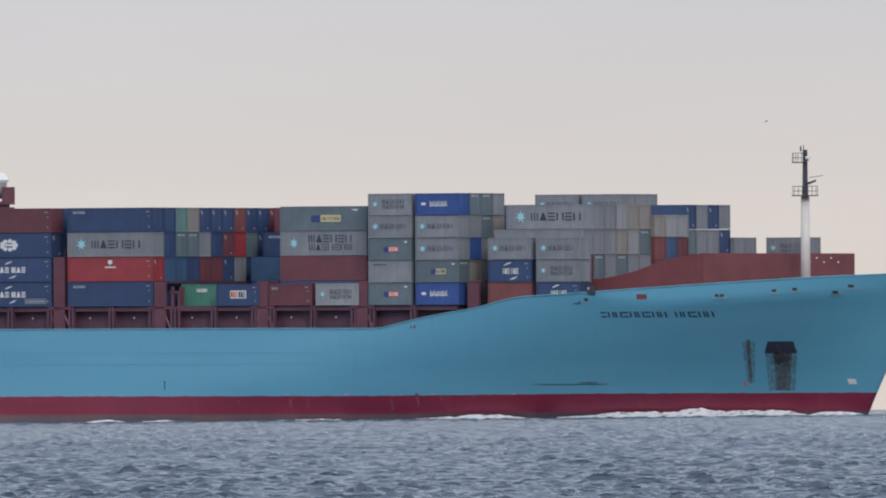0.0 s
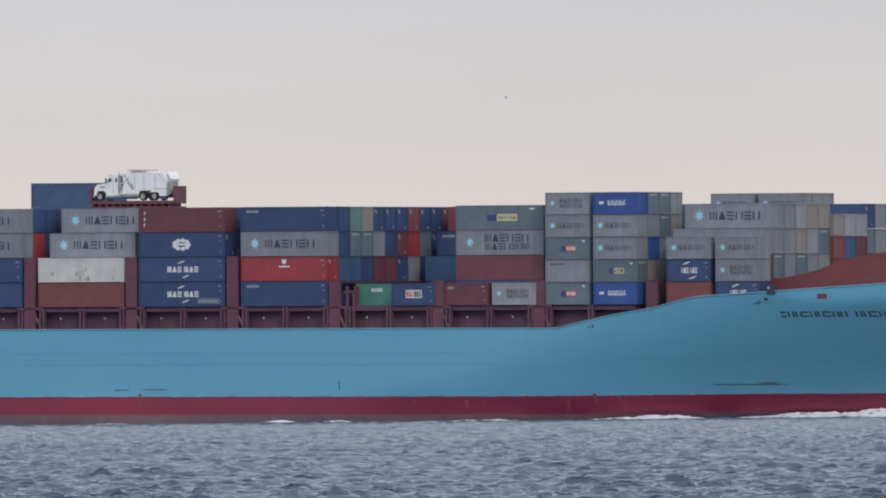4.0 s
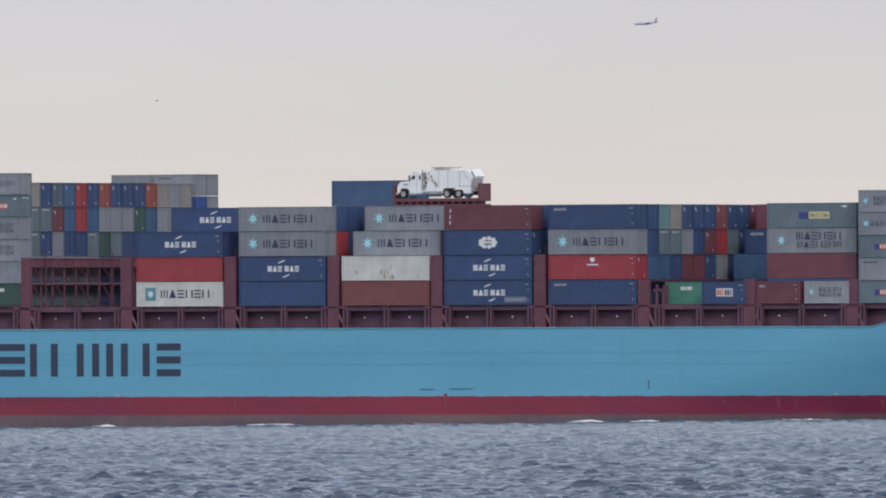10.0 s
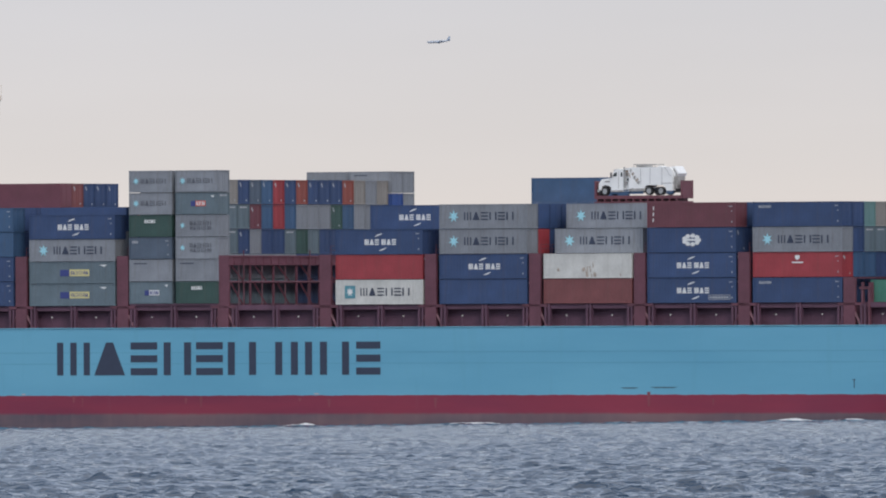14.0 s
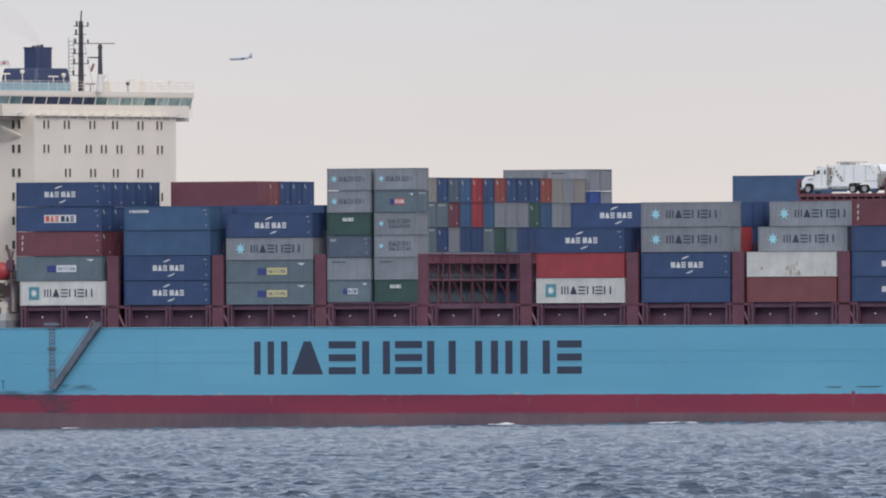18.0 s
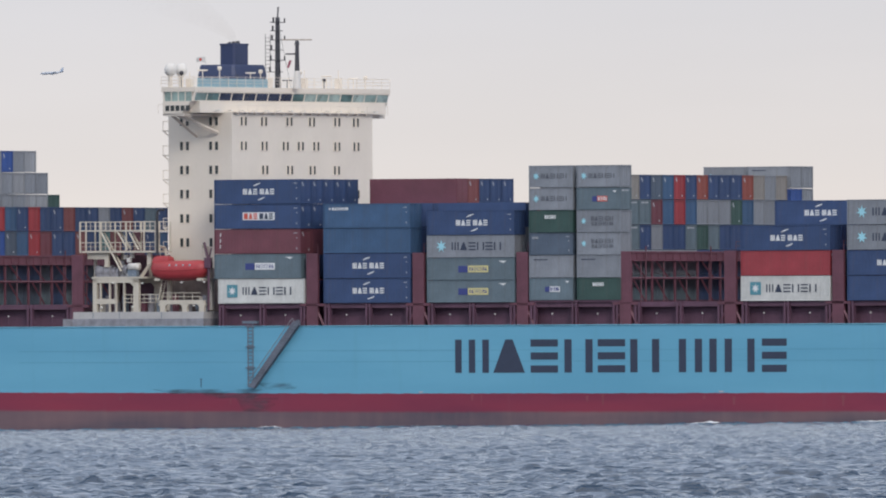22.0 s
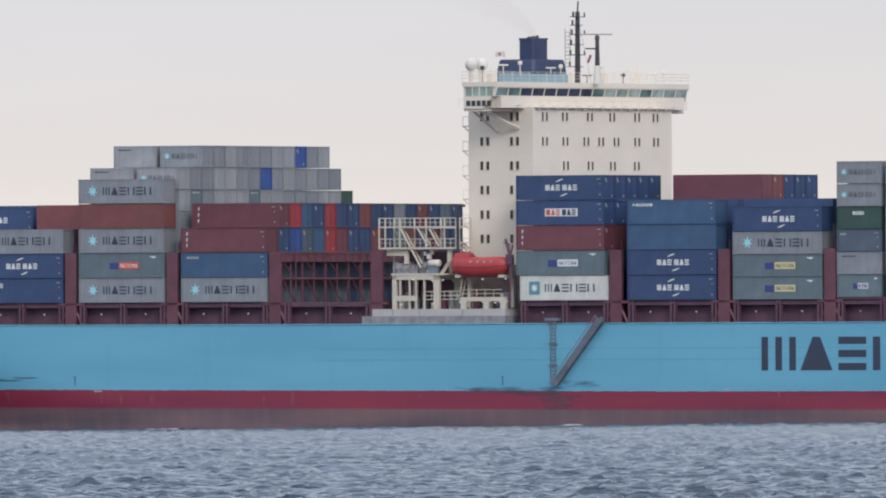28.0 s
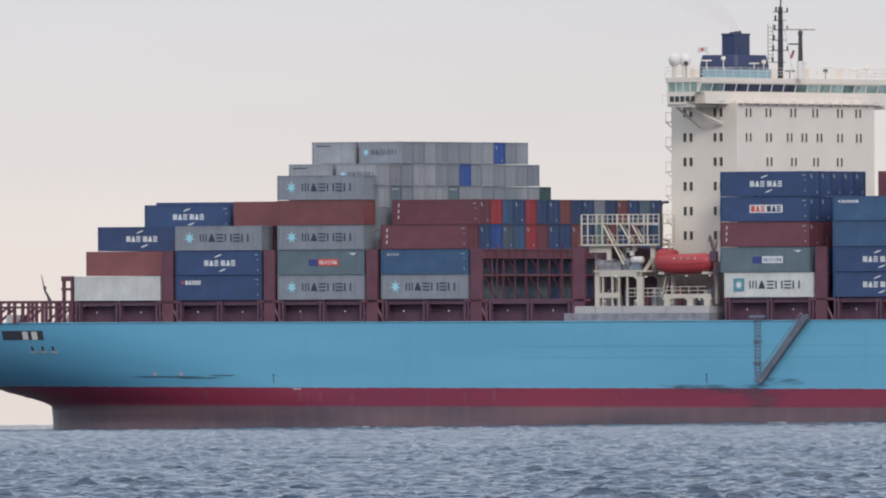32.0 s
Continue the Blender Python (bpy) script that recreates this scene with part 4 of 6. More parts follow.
bm = bmesh.new()
slab(bm, [(-193.9, 35.9), (-191.2, 35.9), (-189.9, 37.35), (-193.9, 37.35)], 0.0, 1.6)
slab(bm, [(-193.9, 35.9), (-191.2, 35.9), (-189.9, 37.35), (-193.9, 37.35)], 41.2, 42.8)
part("wing_end", bm, cream, bridge_deck)
PANES = "gGnnnnnnGpgpGpgp"       # g green, G deep green, p pale, n navy
for i, c in enumerate(PANES):
    v, step = 0.35 + i * 42.1 / len(PANES), 42.1 / len(PANES)
    glass = {"g": glass_green, "G": glass_deep, "p": glass_pale, "n": glass_navy}[c]
    part("window", piece(slab, [(-189.86, 37.46), (-189.71, 37.46), (-189.47, 38.33), (-189.62, 38.33)], v + 0.08, v + step - 0.08), glass, bridge_deck)
    part("mullion", piece(slab, [(-189.98, 37.36), (-189.68, 37.36), (-189.40, 38.47), (-189.66, 38.47)], v - 0.08, v + 0.08), cream, bridge_deck)
    if i % 3 == 1:
        part("wiper", piece(bar, (-189.64, v + 0.5, 37.5), (-189.46, v + 1.1, 38.3), 0.05), mast_dark, bridge_deck)
    if i not in (0, 15):
        part("bridge_lamp", piece(box, -189.2, v + 1.2, 36.2, -188.6, v + 1.5, 36.35), mast_white, bridge_deck)
for i in range(4):
    u = -193.8 + i * 0.98
    part("window", piece(box, u, 0.36, 37.38, u + 0.84, 0.42, 38.46), glass_green, bridge_deck)
    part("mullion", piece(box, u + 0.85, 0.33, 37.37, u + 0.96, 0.50, 38.47), cream, bridge_deck)
part("back_wall", piece(box, -194.2, 0.5, 37.35, -193.9, 42.4, 38.48), cream, bridge_deck)
for i in range(5):
    part("window", piece(box, -193.5 + i * 0.72, -0.03, 36.2, -192.95 + i * 0.72, 0.02, 36.85), glass_dark, bridge_deck)
bm = bmesh.new()
bar(bm, (-192.6, 0.8, 35.9), (-190.2, 6.2, 33.6), 0.34)
bar(bm, (-193.5, 0.9, 35.9), (-193.2, 6.2, 33.2), 0.26)
box(bm, -194.0, 0.2, 35.6, -191, 6.2, 35.9)
part("wing_brace", bm, cream, bridge_deck)
bm = bmesh.new()
bar(bm, (-192.6, 42.0, 35.9), (-190.2, 36.5, 33.6), 0.34)
box(bm, -194.0, 36.5, 35.6, -191, 42.6, 35.9)
part("wing_brace", bm, cream, bridge_deck)
bm = bmesh.new()
for v in (0.1, 42.7):
    for k in range(5):
        rod(bm, (-194.6 + k * 1.2, v, 35.9), (-194.6 + k * 1.2, v, 37.0), 0.03, 4)
    rod(bm, (-194.6, v, 37.0), (-189.8, v, 37.0), 0.03, 4)
part("wing_rail", bm, cream, bridge_deck)
part("wing_cab", piece(box, -193.6, 39.9, 35.55, -190.2, 42.7, 36.0), cream, bridge_deck)
for k in range(3):
    part("window", piece(box, -190.26, 40.1 + k * 0.85, 36.15, -190.16, 40.75 + k * 0.85, 36.75), glass_dark, bridge_deck)
bm = bmesh.new()
box(bm, -188.2, 6.4, 36.02, -187.7, 36.7, 36.12)
for v in np.arange(7, 37, 2.0):
    rod(bm, (-187.75, v, 36.1), (-187.75, v, 36.9), 0.03, 4)
    box(bm, -188.2, v - 0.06, 35.8, -187.8, v + 0.06, 36.02)
rod(bm, (-187.75, 6.4, 36.9), (-187.75, 36.7, 36.9), 0.03, 4)
part("window_catwalk", bm, cream, bridge_deck, "narrow catwalk under the bridge windows")
# rails and gear on the wheelhouse top
bm = bmesh.new()
for z in (39.5, 39.85, 40.25):
    rod(bm, (-189.5, 0.1, z), (-189.5, 42.7, z), 0.02, 4)
    rod(bm, (-194.2, 0.1, z), (-189.5, 0.1, z), 0.032, 4)
    rod(bm, (-194.2, 42.7, z), (-189.5, 42.7, z), 0.032, 4)
    rod(bm, (-194.2, 0.1, z), (-194.2, 42.7, z), 0.02, 4)
for v in np.linspace(0.1, 42.7, 24):
    for u in (-189.5, -194.2):
        rod(bm, (u, v, 39.0), (u, v, 40.25), 0.035, 4)
part("roof_rail", bm, cream, bridge_deck)
part("windbreak", piece(box, -189.75, 1.2, 39.05, -189.65, 16.2, 40.05), wind_blue, bridge_deck, "pale blue windbreak panel")
gear = random.Random(3)
for k in range(16):
    v, h = 1.5 + k * 2.6 + gear.uniform(-0.5, 0.5), gear.uniform(0.9, 2.3)
    u = gear.uniform(-193, -190.4)
    bm = bmesh.new()
    rod(bm, (u, v, 39.0), (u, v, 39.05 + h), 0.06, 6)
    if k % 3 == 0:
        ball(bm, (u, v, 39.05 + h), 0.28, 0.28, 0.3, 5)
    elif k % 3 == 1:
        box(bm, u - 0.35, v - 0.3, 39.0, u + 0.35, v + 0.3, 39.0 + h * 0.6)
    else:
        bar(bm, (u - 0.3, v - 0.6, 39.0 + h), (u + 0.3, v + 0.6, 39.0 + h), 0.12)
    part("roof_fitting", bm, cream if k % 4 else mast_dark, bridge_deck)
for u, v in ((-193.4, 0.9), (-193.45, 3.3)):
    dome = part("antenna_dome", piece(ball, (u, v, 41.1), 0.72, 0.72, 0.82, 8), mast_white, bridge_deck, "white antenna dome", True)
    part("dome_stand", piece(rod, (u, v, 39.0), (u, v, 40.5), 0.28, 8), cream, dome)
# funnel
bm = bmesh.new()
box(bm, -201.5, 14.2, DECK, -197.2, 23.0, 38.0)
part("engine_casing", bm, cream, ship)
bm = bmesh.new()
rings = []
for z, s in ((38.0, 1.06), (40.6, 1.06), (41.6, 1.0), (41.85, 0.97)):
    rings.append([(-196.2 + s * x, 18.5 + s * y, z) for x, y in ((-2.5, -3.2), (-2.2, -3.5), (2.2, -3.5), (2.5, -3.2), (2.5, 3.2), (2.2, 3.5), (-2.2, 3.5), (-2.5, 3.2))])
loft(bm, rings)
funnel = part("funnel", bm, funnel_blue, ship, "dark blue stepped funnel")
bm = bmesh.new()
rings = []
for z, s in ((41.85, 1.0), (44.2, 1.0), (44.22, 1.06), (44.42, 1.05)):
    rings.append([(-197.1 + s * x, 20.3 + s * y, z) for x, y in ((-1.05, -1.4), (-0.85, -1.6), (0.85, -1.6), (1.05, -1.4), (1.05, 1.4), (0.85, 1.6), (-0.85, 1.6), (-1.05, 1.4))])
loft(bm, rings)
part("upper_casing", bm, funnel_blue, funnel)
for k in range(3):
    part("exhaust_pipe", piece(rod, (-197.1, 19.4 + k * 0.9, 44.3), (-197.2, 19.4 + k * 0.9, 44.55 + 0.08 * k), 0.24, 8), mast_dark, funnel)
for block, back in ((house, 0.35), (bridge_deck, 0.35), (funnel, 0.35)):
    block.location.x = -back
# signal mast and radar mast
bm = bmesh.new()
rod(bm, (-191.7, 21.0, 39.0), (-191.7, 21.0, 47.5), 0.36, 8, 0.26)
rod(bm, (-191.7, 21.0, 47.5), (-191.6, 21.0, 48.75), 0.09, 6)
signal = part("signal_mast", bm, mast_dark, ship, "dark steel signal mast with lamps and yards")
for k, z in enumerate((41.0, 42.4, 43.6, 44.8, 45.9, 46.9)):
    bm = bmesh.new()
    box(bm, -192.9 + 0.1 * k, 20.6, z - 0.05, -191.2, 21.4, z + 0.03)
    rod(bm, (-192.8 + 0.1 * k, 21, z), (-192.8 + 0.1 * k, 21, z + 0.6), 0.13, 6)
    if k % 2:
        rod(bm, (-191.7, 19.4, z), (-191.7, 22.6, z), 0.05, 5)
        rod(bm, (-191.7, 22.5, z), (-191.7, 22.5, z + 0.5), 0.10, 5)
    part("lamp_bracket", bm, mast_dark, signal)
bm = bmesh.new()
for s in (-0.55, 0.55):
    rod(bm, (-192.9, 20.7 + s, 41.0), (-192.9, 20.7 + s, 45.5), 0.04, 4)
for z in np.arange(41, 45.5, 0.45):
    rod(bm, (-192.9, 20.15, z), (-192.9, 21.25, z), 0.03, 4)
part("mast_ladder", bm, mast_dark, signal)
bm = bmesh.new()
rod(bm, (-189.2, 21.4, 41.0), (-189.2, 21.4, 44.5), 0.30, 8, 0.22)
rod(bm, (-189.2, 21.4, 44.2), (-189.2, 21.4, 44.7), 0.34, 8, 0.2)
radar = part("radar_mast", bm, mast_dark, ship, "dark radar mast with a scanner bar")
part("scanner_bar", piece(bar, (-190.4, 20.0, 44.8), (-188.0, 22.8, 44.8), 0.11), worn_rust, radar, "thin brown scanner bar")
part("mast_base", piece(rod, (-189.2, 21.4, 38.98), (-189.2, 21.4, 41.1), 0.48, 10, 0.36), mast_white, radar, "white mast base")
part("crosstree", piece(bar, (-190.1, 20.2, 43.1), (-189.2, 21.4, 43.1), 0.12), mast_dark, radar)
bm = bmesh.new()
rod(bm, (-198.0, 16.0, 39.0), (-198.3, 15.2, 42.9), 0.05, 5)
staff = part("flagstaff", bm, mast_white, ship)
part("flag", piece(slab, [(-199.5, 42.15), (-198.9, 42.25), (-198.3, 42.15), (-198.3, 42.75), (-198.9, 42.85), (-199.5, 42.7)], 15.2, 15.24), mat("flag_cloth", (0.62, 0.60, 0.58), 0.9), staff, "small white flag with a red disc")
part("flag_disc", piece(rod, (-198.9, 15.18, 42.5), (-198.9, 15.26, 42.5), 0.19, 12), red_mark, staff)
part("halyard", piece(rod, (-189.7, 20.8, 39.1), (-191.5, 20.9, 46.5), 0.02, 4), mast_dark, staff)
part("signal_flag", piece(slab, [(-190.3, 41.5), (-189.9, 42.4), (-189.6, 42.3), (-190.0, 41.4)], 20.8, 20.85), mat("signal_flag_cloth", (0.32, 0.10, 0.14), 0.9), staff, "hoisted signal flag")

# ---- boat deck beside the deckhouse ----
part("boat_deck_ledge", piece(box, -208.6, 0.0, DECK - 0.05, -188.6, 6.2, 11.62), weathered_gear, ship, "grey ledge under the boat deck")
part("boat_deck", piece(box, -207.13, 0.02, 11.62, -188.6, 6.2, 12.44), grey_ledge, ship)
for u in (-204.32, -200.58, -194.58):
    part("deck_joint", piece(box, u, 0.005, 11.66, u + 0.07, 0.03, 12.42), ladder_grey, ship)
bm = bmesh.new()
for y in (0.1, 4.6):
    for x0, x1 in ((-204.38, -203.82), (-198.62, -197.85)):
        box(bm, x0, y, 12.44, x1, y + 0.45, 16.44)
    box(bm, -204.38, y, 15.88, -197.85, y + 0.45, 16.44)
    slab(bm, [(-199.05, 15.88), (-198.59, 15.88), (-198.59, 15.44)], y, y + 0.4)
for x in (-203.42, -202.12, -201.21, -200.06):
    box(bm, x, 0.14, 12.44, x + 0.17, 0.4, 15.91)
box(bm, -203.98, 0.12, 13.39, -201.02, 0.42, 13.99)
frame_house = part("portal_frame", bm, cream_rail, ship, "cream steel portal frame on the boat deck")
bm = bmesh.new()
box(bm, -194.91, 0.1, 13.32, -188.59, 0.5, 13.81)
for a, b in ((558, 584), (676, 702), (766, 792)):
    x0, x1 = -209.72 + 0.02668 * a, -209.72 + 0.02668 * b
    box(bm, x0, 0.1, 12.44, x1, 0.5, 13.32)
    slab(bm, [(x1, 13.35), (x1 + 0.35, 13.35), (x1, 13.01)], 0.12, 0.48)
    slab(bm, [(x0, 13.35), (x0 - 0.35, 13.35), (x0, 13.01)], 0.12, 0.48)
part("sill_frame", bm, cream_rail, frame_house)
bm = bmesh.new()
for u in np.arange(-199.90, -194.89, 0.9):
    rod(bm, (u, 0.3, 13.55), (u, 0.3, 14.48), 0.04, 4)
for u in np.arange(-193.93, -189.18, 1.2):
    rod(bm, (u, 0.3, 13.77), (u, 0.3, 14.66), 0.04, 4)
for z in (13.55, 13.99, 14.48):
    rod(bm, (-199.98, 0.3, z), (-194.89, 0.3, z), 0.045, 4)
for z in (14.21, 14.66):
    rod(bm, (-194.89, 0.3, z), (-189.18, 0.3, z), 0.04, 4)
part("railing", bm, cream_rail, frame_house)
part("deck_slab", piece(box, -204.49, 0.05, 16.40, -197.18, 6.2, 16.62), cream_rail, frame_house)
bm = bmesh.new()
for s in (0.0, 0.75):
    bar(bm, (-195.64, 1.0 + s, 13.77), (-195.08, 1.0 + s, 16.11), 0.10)
for k in range(8):
    t = k / 8
    rod(bm, (-195.64 + 0.56 * t, 1.0, 13.77 + 2.34 * t), (-195.64 + 0.56 * t, 1.75, 13.77 + 2.34 * t), 0.04, 4)
part("inclined_ladder", bm, cream_rail, frame_house)
for x, z, ln in ((-199.78, 17.82, 1.5), (-199.94, 16.84, 1.15)):
    bm = bmesh.new()
    rod(bm, (x, 1.0, z), (x + ln, 1.0, z), 0.40 if ln > 1.3 else 0.28, 12)
    for k in (0.2, 0.75):
        rod(bm, (x + ln * k, 1.0, z), (x + ln * k + 0.06, 1.0, z), 0.43 if ln > 1.3 else 0.31, 12)
    part("raft_canister", bm, mast_white, frame_house, "white life raft canister", True)
part("canister_rack", piece(box, -199.83, 0.7, 16.62, -198.55, 1.3, 17.42), ladder_grey, frame_house)
# raised gallery of two decks with rails and stairs
gallery = part("gallery", piece(box, -206.67, 0.8, 19.47, -195.81, 4.2, 19.69), cream_rail, ship, "cream steel gallery with railings")
part("upper_deck", piece(box, -206.67, 0.8, 22.00, -195.94, 3.6, 22.16), cream_rail, gallery)
for y in (0.85, 4.1):
    for x in (128, 160, 235, 375, 470, 530):
        u = -210.08 + 0.02668 * x
        part("gallery_post", piece(box, u - 0.07, y - 0.07, 19.51, u + 0.07, y + 0.07, 23.11), cream_rail, gallery)
    for z0 in (22.14, 19.69) if y < 1 else (22.14,):
        bm = bmesh.new()
        for u in np.linspace(-206.56, -196.00, 16):
            rod(bm, (u, y, z0), (u, y, z0 + 0.98), 0.042, 4)
        for h, r in ((0.5, 0.022), (0.98, 0.05)):
            rod(bm, (-206.67, y, z0 + h), (-195.94, y, z0 + h), r, 4)
        part("gallery_rail", bm, cream_rail, gallery)
for a, b, c, e in ((235, 21.96, 342, 17.29), (322, 22.05, 378, 19.87), (388, 21.82, 436, 19.82)):
    bm = bmesh.new()
    for y in (0.9, 1.6):
        bar(bm, (-210.0 + 0.02668 * a, y, b), (-210.0 + 0.02668 * c, y, e), 0.17)
    n = int((b - e) / 0.28)
    for k in range(n):
        t = (k + 0.5) / n
        x, z = -210.0 + 0.02668 * (a + (c - a) * t), b + (e - b) * t
        box(bm, x - 0.1, 0.95, z - 0.02, x + 0.14, 1.55, z + 0.02)
    part("stair", bm, cream_rail, gallery)
part("gallery_bracket", piece(box, -205.92, 1.3, 18.71, -203.48, 1.6, 19.47), cream_rail, gallery)
part("gallery_leg", piece(box, -203.47, 1.3, 17.77, -202.93, 1.6, 19.47), cream_rail, gallery)
part("gallery_leg", piece(box, -197.44, 1.3, 18.00, -196.85, 1.6, 19.47), cream_rail, gallery)
part("gallery_strut", piece(bar, (-197.12, 1.45, 18.11), (-198.45, 1.45, 16.48), 0.34), cream_rail, gallery)
for x in (-206.69, -202.82, -198.82):
    part("gallery_leg", piece(box, x, 3.8, 16.53, x + 0.3, 4.1, 19.47), cream_rail, gallery)
for x0, x1, r in ((215, 288, 0.55), (292, 330, 0.45), (345, 380, 0.60)):
    x0, x1 = -210.5 + 0.02668 * x0, -210.5 + 0.02668 * x1
    z = 16.62 + r + 0.12
    bm = bmesh.new()
    rod(bm, (x0, 1.9, z), (x1, 1.9, z), r, 12)
    for x in (x0 - 0.06, (x0 + x1) / 2, x1):
        rod(bm, (x, 1.9, z), (x + 0.1, 1.9, z), r + 0.16, 12)
    box(bm, x0, 1.5, 16.62, x1, 2.4, 16.62 + 0.4)
    part("winch", bm, weathered_gear, gallery, "weathered grey boat winch")
for x, y, z in ((-200.92, 2.0, 19.00), (-200.04, 2.0, 19.15), (-200.17, 1.6, 18.62), (-201.50, 2.2, 18.33)):
    part("floodlight", piece(box, x - 0.2, y - 0.2, z - 0.3, x + 0.25, y + 0.2, z + 0.25), mast_white if y < 2.1 else weathered_gear, gallery)
part("inner_wall", piece(box, -205.6, 5.2, 12.4, -197.3, 6.1, 19.2), steel_dark, gallery)
# added sheet: the recess's darkness under the boat, put into a brown colour
part("shelter_wall", piece(box, -197.3, 5.6, 12.4, -188.9, 6.15, 17.6), mat("brown_recess_shade", (0.17, 0.14, 0.135), 0.7, 0, 0.3, 0.8, 0.4), gallery, "shaded brown wall under the boat")
stow = random.Random(21)
for k in range(17):
    x, y, h = -204.9 + k * 0.92 + stow.uniform(-0.2, 0.2), stow.uniform(2.2, 4.4), stow.uniform(0.6, 2.2)
    bm = bmesh.new()
    if k % 4 == 1:
        rod(bm, (x, y, 12.44), (x, y, 12.44 + h), 0.22, 8)
        rod(bm, (x, y, 12.44 + h), (x, y, 12.5 + h), 0.3, 8)
    elif k % 4 == 2:
        rod(bm, (x, y - 0.3, 13.0), (x, y + 0.3, 13.0), 0.5, 10)
        box(bm, x - 0.3, y - 0.3, 12.44, x + 0.3, y + 0.3, 12.7)
    else:
        box(bm, x - 0.3, y - 0.3, 12.44, x + 0.25, y + 0.3, 12.44 + h)
        box(bm, x - 0.34, y - 0.34, 12.40 + h, x + 0.29, y + 0.34, 12.47 + h)
    part("deck_gear", bm, (cream_rail, weathered_gear, steel_red, weathered_gear, ladder_grey)[k % 5], gallery)
for x, z in ((-203.05, 12.97), (-198.70, 13.06), (-197.29, 15.82), (-191.71, 15.91), (-188.51, 15.93), (-201.45, 15.86), (-189.98, 13.15)):
    part("deck_lamp", piece(ball, (x, 0.05, z), 0.17, 0.12, 0.1, 5), lamp_white, gallery, "white deck lamp")
bm = bmesh.new()
bend = [(-195.5, 0.6, 19.3), (-195.5, 0.6, 24.1), (-195.4, 0.6, 24.38), (-195.16, 0.6, 24.52), (-194.5, 0.6, 24.54)]
for a, b in zip(bend, bend[1:]):
    rod(bm, a, b, 0.16, 8)
part("vent_pipe", bm, mast_dark, gallery, "dark vent pipe")
# lifeboat in its davits
boat = tagged(new("lifeboat"), "orange-red enclosed lifeboat hanging in its davits", "boat")
rings = []
for k in range(17):
    x = -4.05 + 8.1 * k / 16
    f = max(0.06, 1 - abs(x / 4.08) ** 4.5) ** 0.6
    g = max(0.05, 1 - abs(x / 4.12) ** 6) ** 0.55
    lift = 0.22 * (x / 4.05) ** 2
    ring = []
    for a in np.linspace(0, 2 * math.pi, 20, endpoint=False):
        c, d = math.cos(a), math.sin(a)
        c, d = math.copysign(abs(c) ** 0.7, c), math.copysign(abs(d) ** 0.75, d)
        ring.append((x, 1.4 * f * c, lift + (1.15 * g * d if d > 0 else 1.25 * f * d)))
    rings.append(ring)
part("boat_hull", piece(loft, rings), boat_red, boat, smooth=True)
bm = bmesh.new()
loft(bm, [[(cx + sx * rr, 0.62 * sy * rr2, z) for sx, sy in ((-1, -1), (1, -1), (1, 1), (-1, 1))] for z, cx, rr, rr2 in ((0.85, -2.4, 1.2, 1.2), (1.35, -2.4, 1.1, 1.0), (1.62, -2.4, 0.9, 0.8), (1.72, -2.4, 0.6, 0.5))])
part("steering_cupola", bm, boat_red, boat, smooth=False)
for k in range(4):
    part("porthole", piece(rod, (-0.7 + k * 0.95, -1.36, 0.58), (-0.7 + k * 0.95, -1.10, 0.62), 0.13, 8), faded_mark, boat)
bm = bmesh.new()
for k in range(12):
    a, b = -3.7 + k * 0.615, -3.7 + (k + 1) * 0.615
    fa, fb = (max(0.06, 1 - abs(q / 4.08) ** 4.5) ** 0.6 for q in (a, b))
    rod(bm, (a, -1.4 * fa, 0.22 * (a / 4.05) ** 2), (b, -1.4 * fb, 0.22 * (b / 4.05) ** 2), 0.08, 5)
part("rubbing_strake", bm, boat_red, boat)
riding(boat, pose(-192.6, 1.2, 17.35))
for u in (-195.4, -189.4):
    bm = bmesh.new()
    bar(bm, (u, 3.2, 13.6), (u, 2.2, 20.0), 0.3)
    bar(bm, (u, 2.2, 20.0), (u, 1.0, 20.2), 0.22)
    rod(bm, (u, 1.1, 20.2), (u, 1.1, 18.4), 0.04, 4)
    box(bm, u - 0.4, 0.4, 16.1, u + 0.4, 3.4, 16.4)
    box(bm, u - 0.2, 2.8, 12.6, u + 0.2, 3.3, 16.1)
    part("davit", bm, cream_rail, ship, "cream davit arms")
bm = bmesh.new()
bar(bm, (-188.3, 0.7, 12.6), (-188.3, 0.7, 18.6), 0.22)
bar(bm, (-188.3, 0.7, 18.4), (-188.9, 0.7, 20.6), 0.26)
bar(bm, (-188.3, 0.7, 18.4), (-187.9, 0.7, 19.9), 0.16)
box(bm, -188.8, 0.5, 17.6, -187.9, 0.9, 18.8)
part("stores_crane", bm, steel_dark, ship)

# ---- gangway and ladder on the ship's side ----
bm = bmesh.new()
for s in (-0.35, 0.35):
    bar(bm, (-181.9 + s, -0.08, 3.6), (-181.9 + s, -0.08, 11.3), 0.10)
for z in np.arange(3.8, 11.2, 0.42):
    box(bm, -182.2, -0.12, z, -181.6, -0.04, z + 0.10)
for z in (5.7, 8.2, 10.6):
    box(bm, -182.5, -0.20, z, -181.3, -0.03, z + 0.16)
ladder = part("pilot_ladder", bm, ladder_grey, ship, "grey boarding ladder on the ship's side")
part("ladder_platform", piece(box, -182.9, -0.3, 11.0, -180.9, 0.2, 11.3), ladder_grey, ladder)
bm = bmesh.new()
slab(bm, [(-181.9, 3.5), (-181.1, 3.4), (-174.8, 10.8), (-174.9, 11.4), (-175.6, 11.2)], -0.62, -0.06)
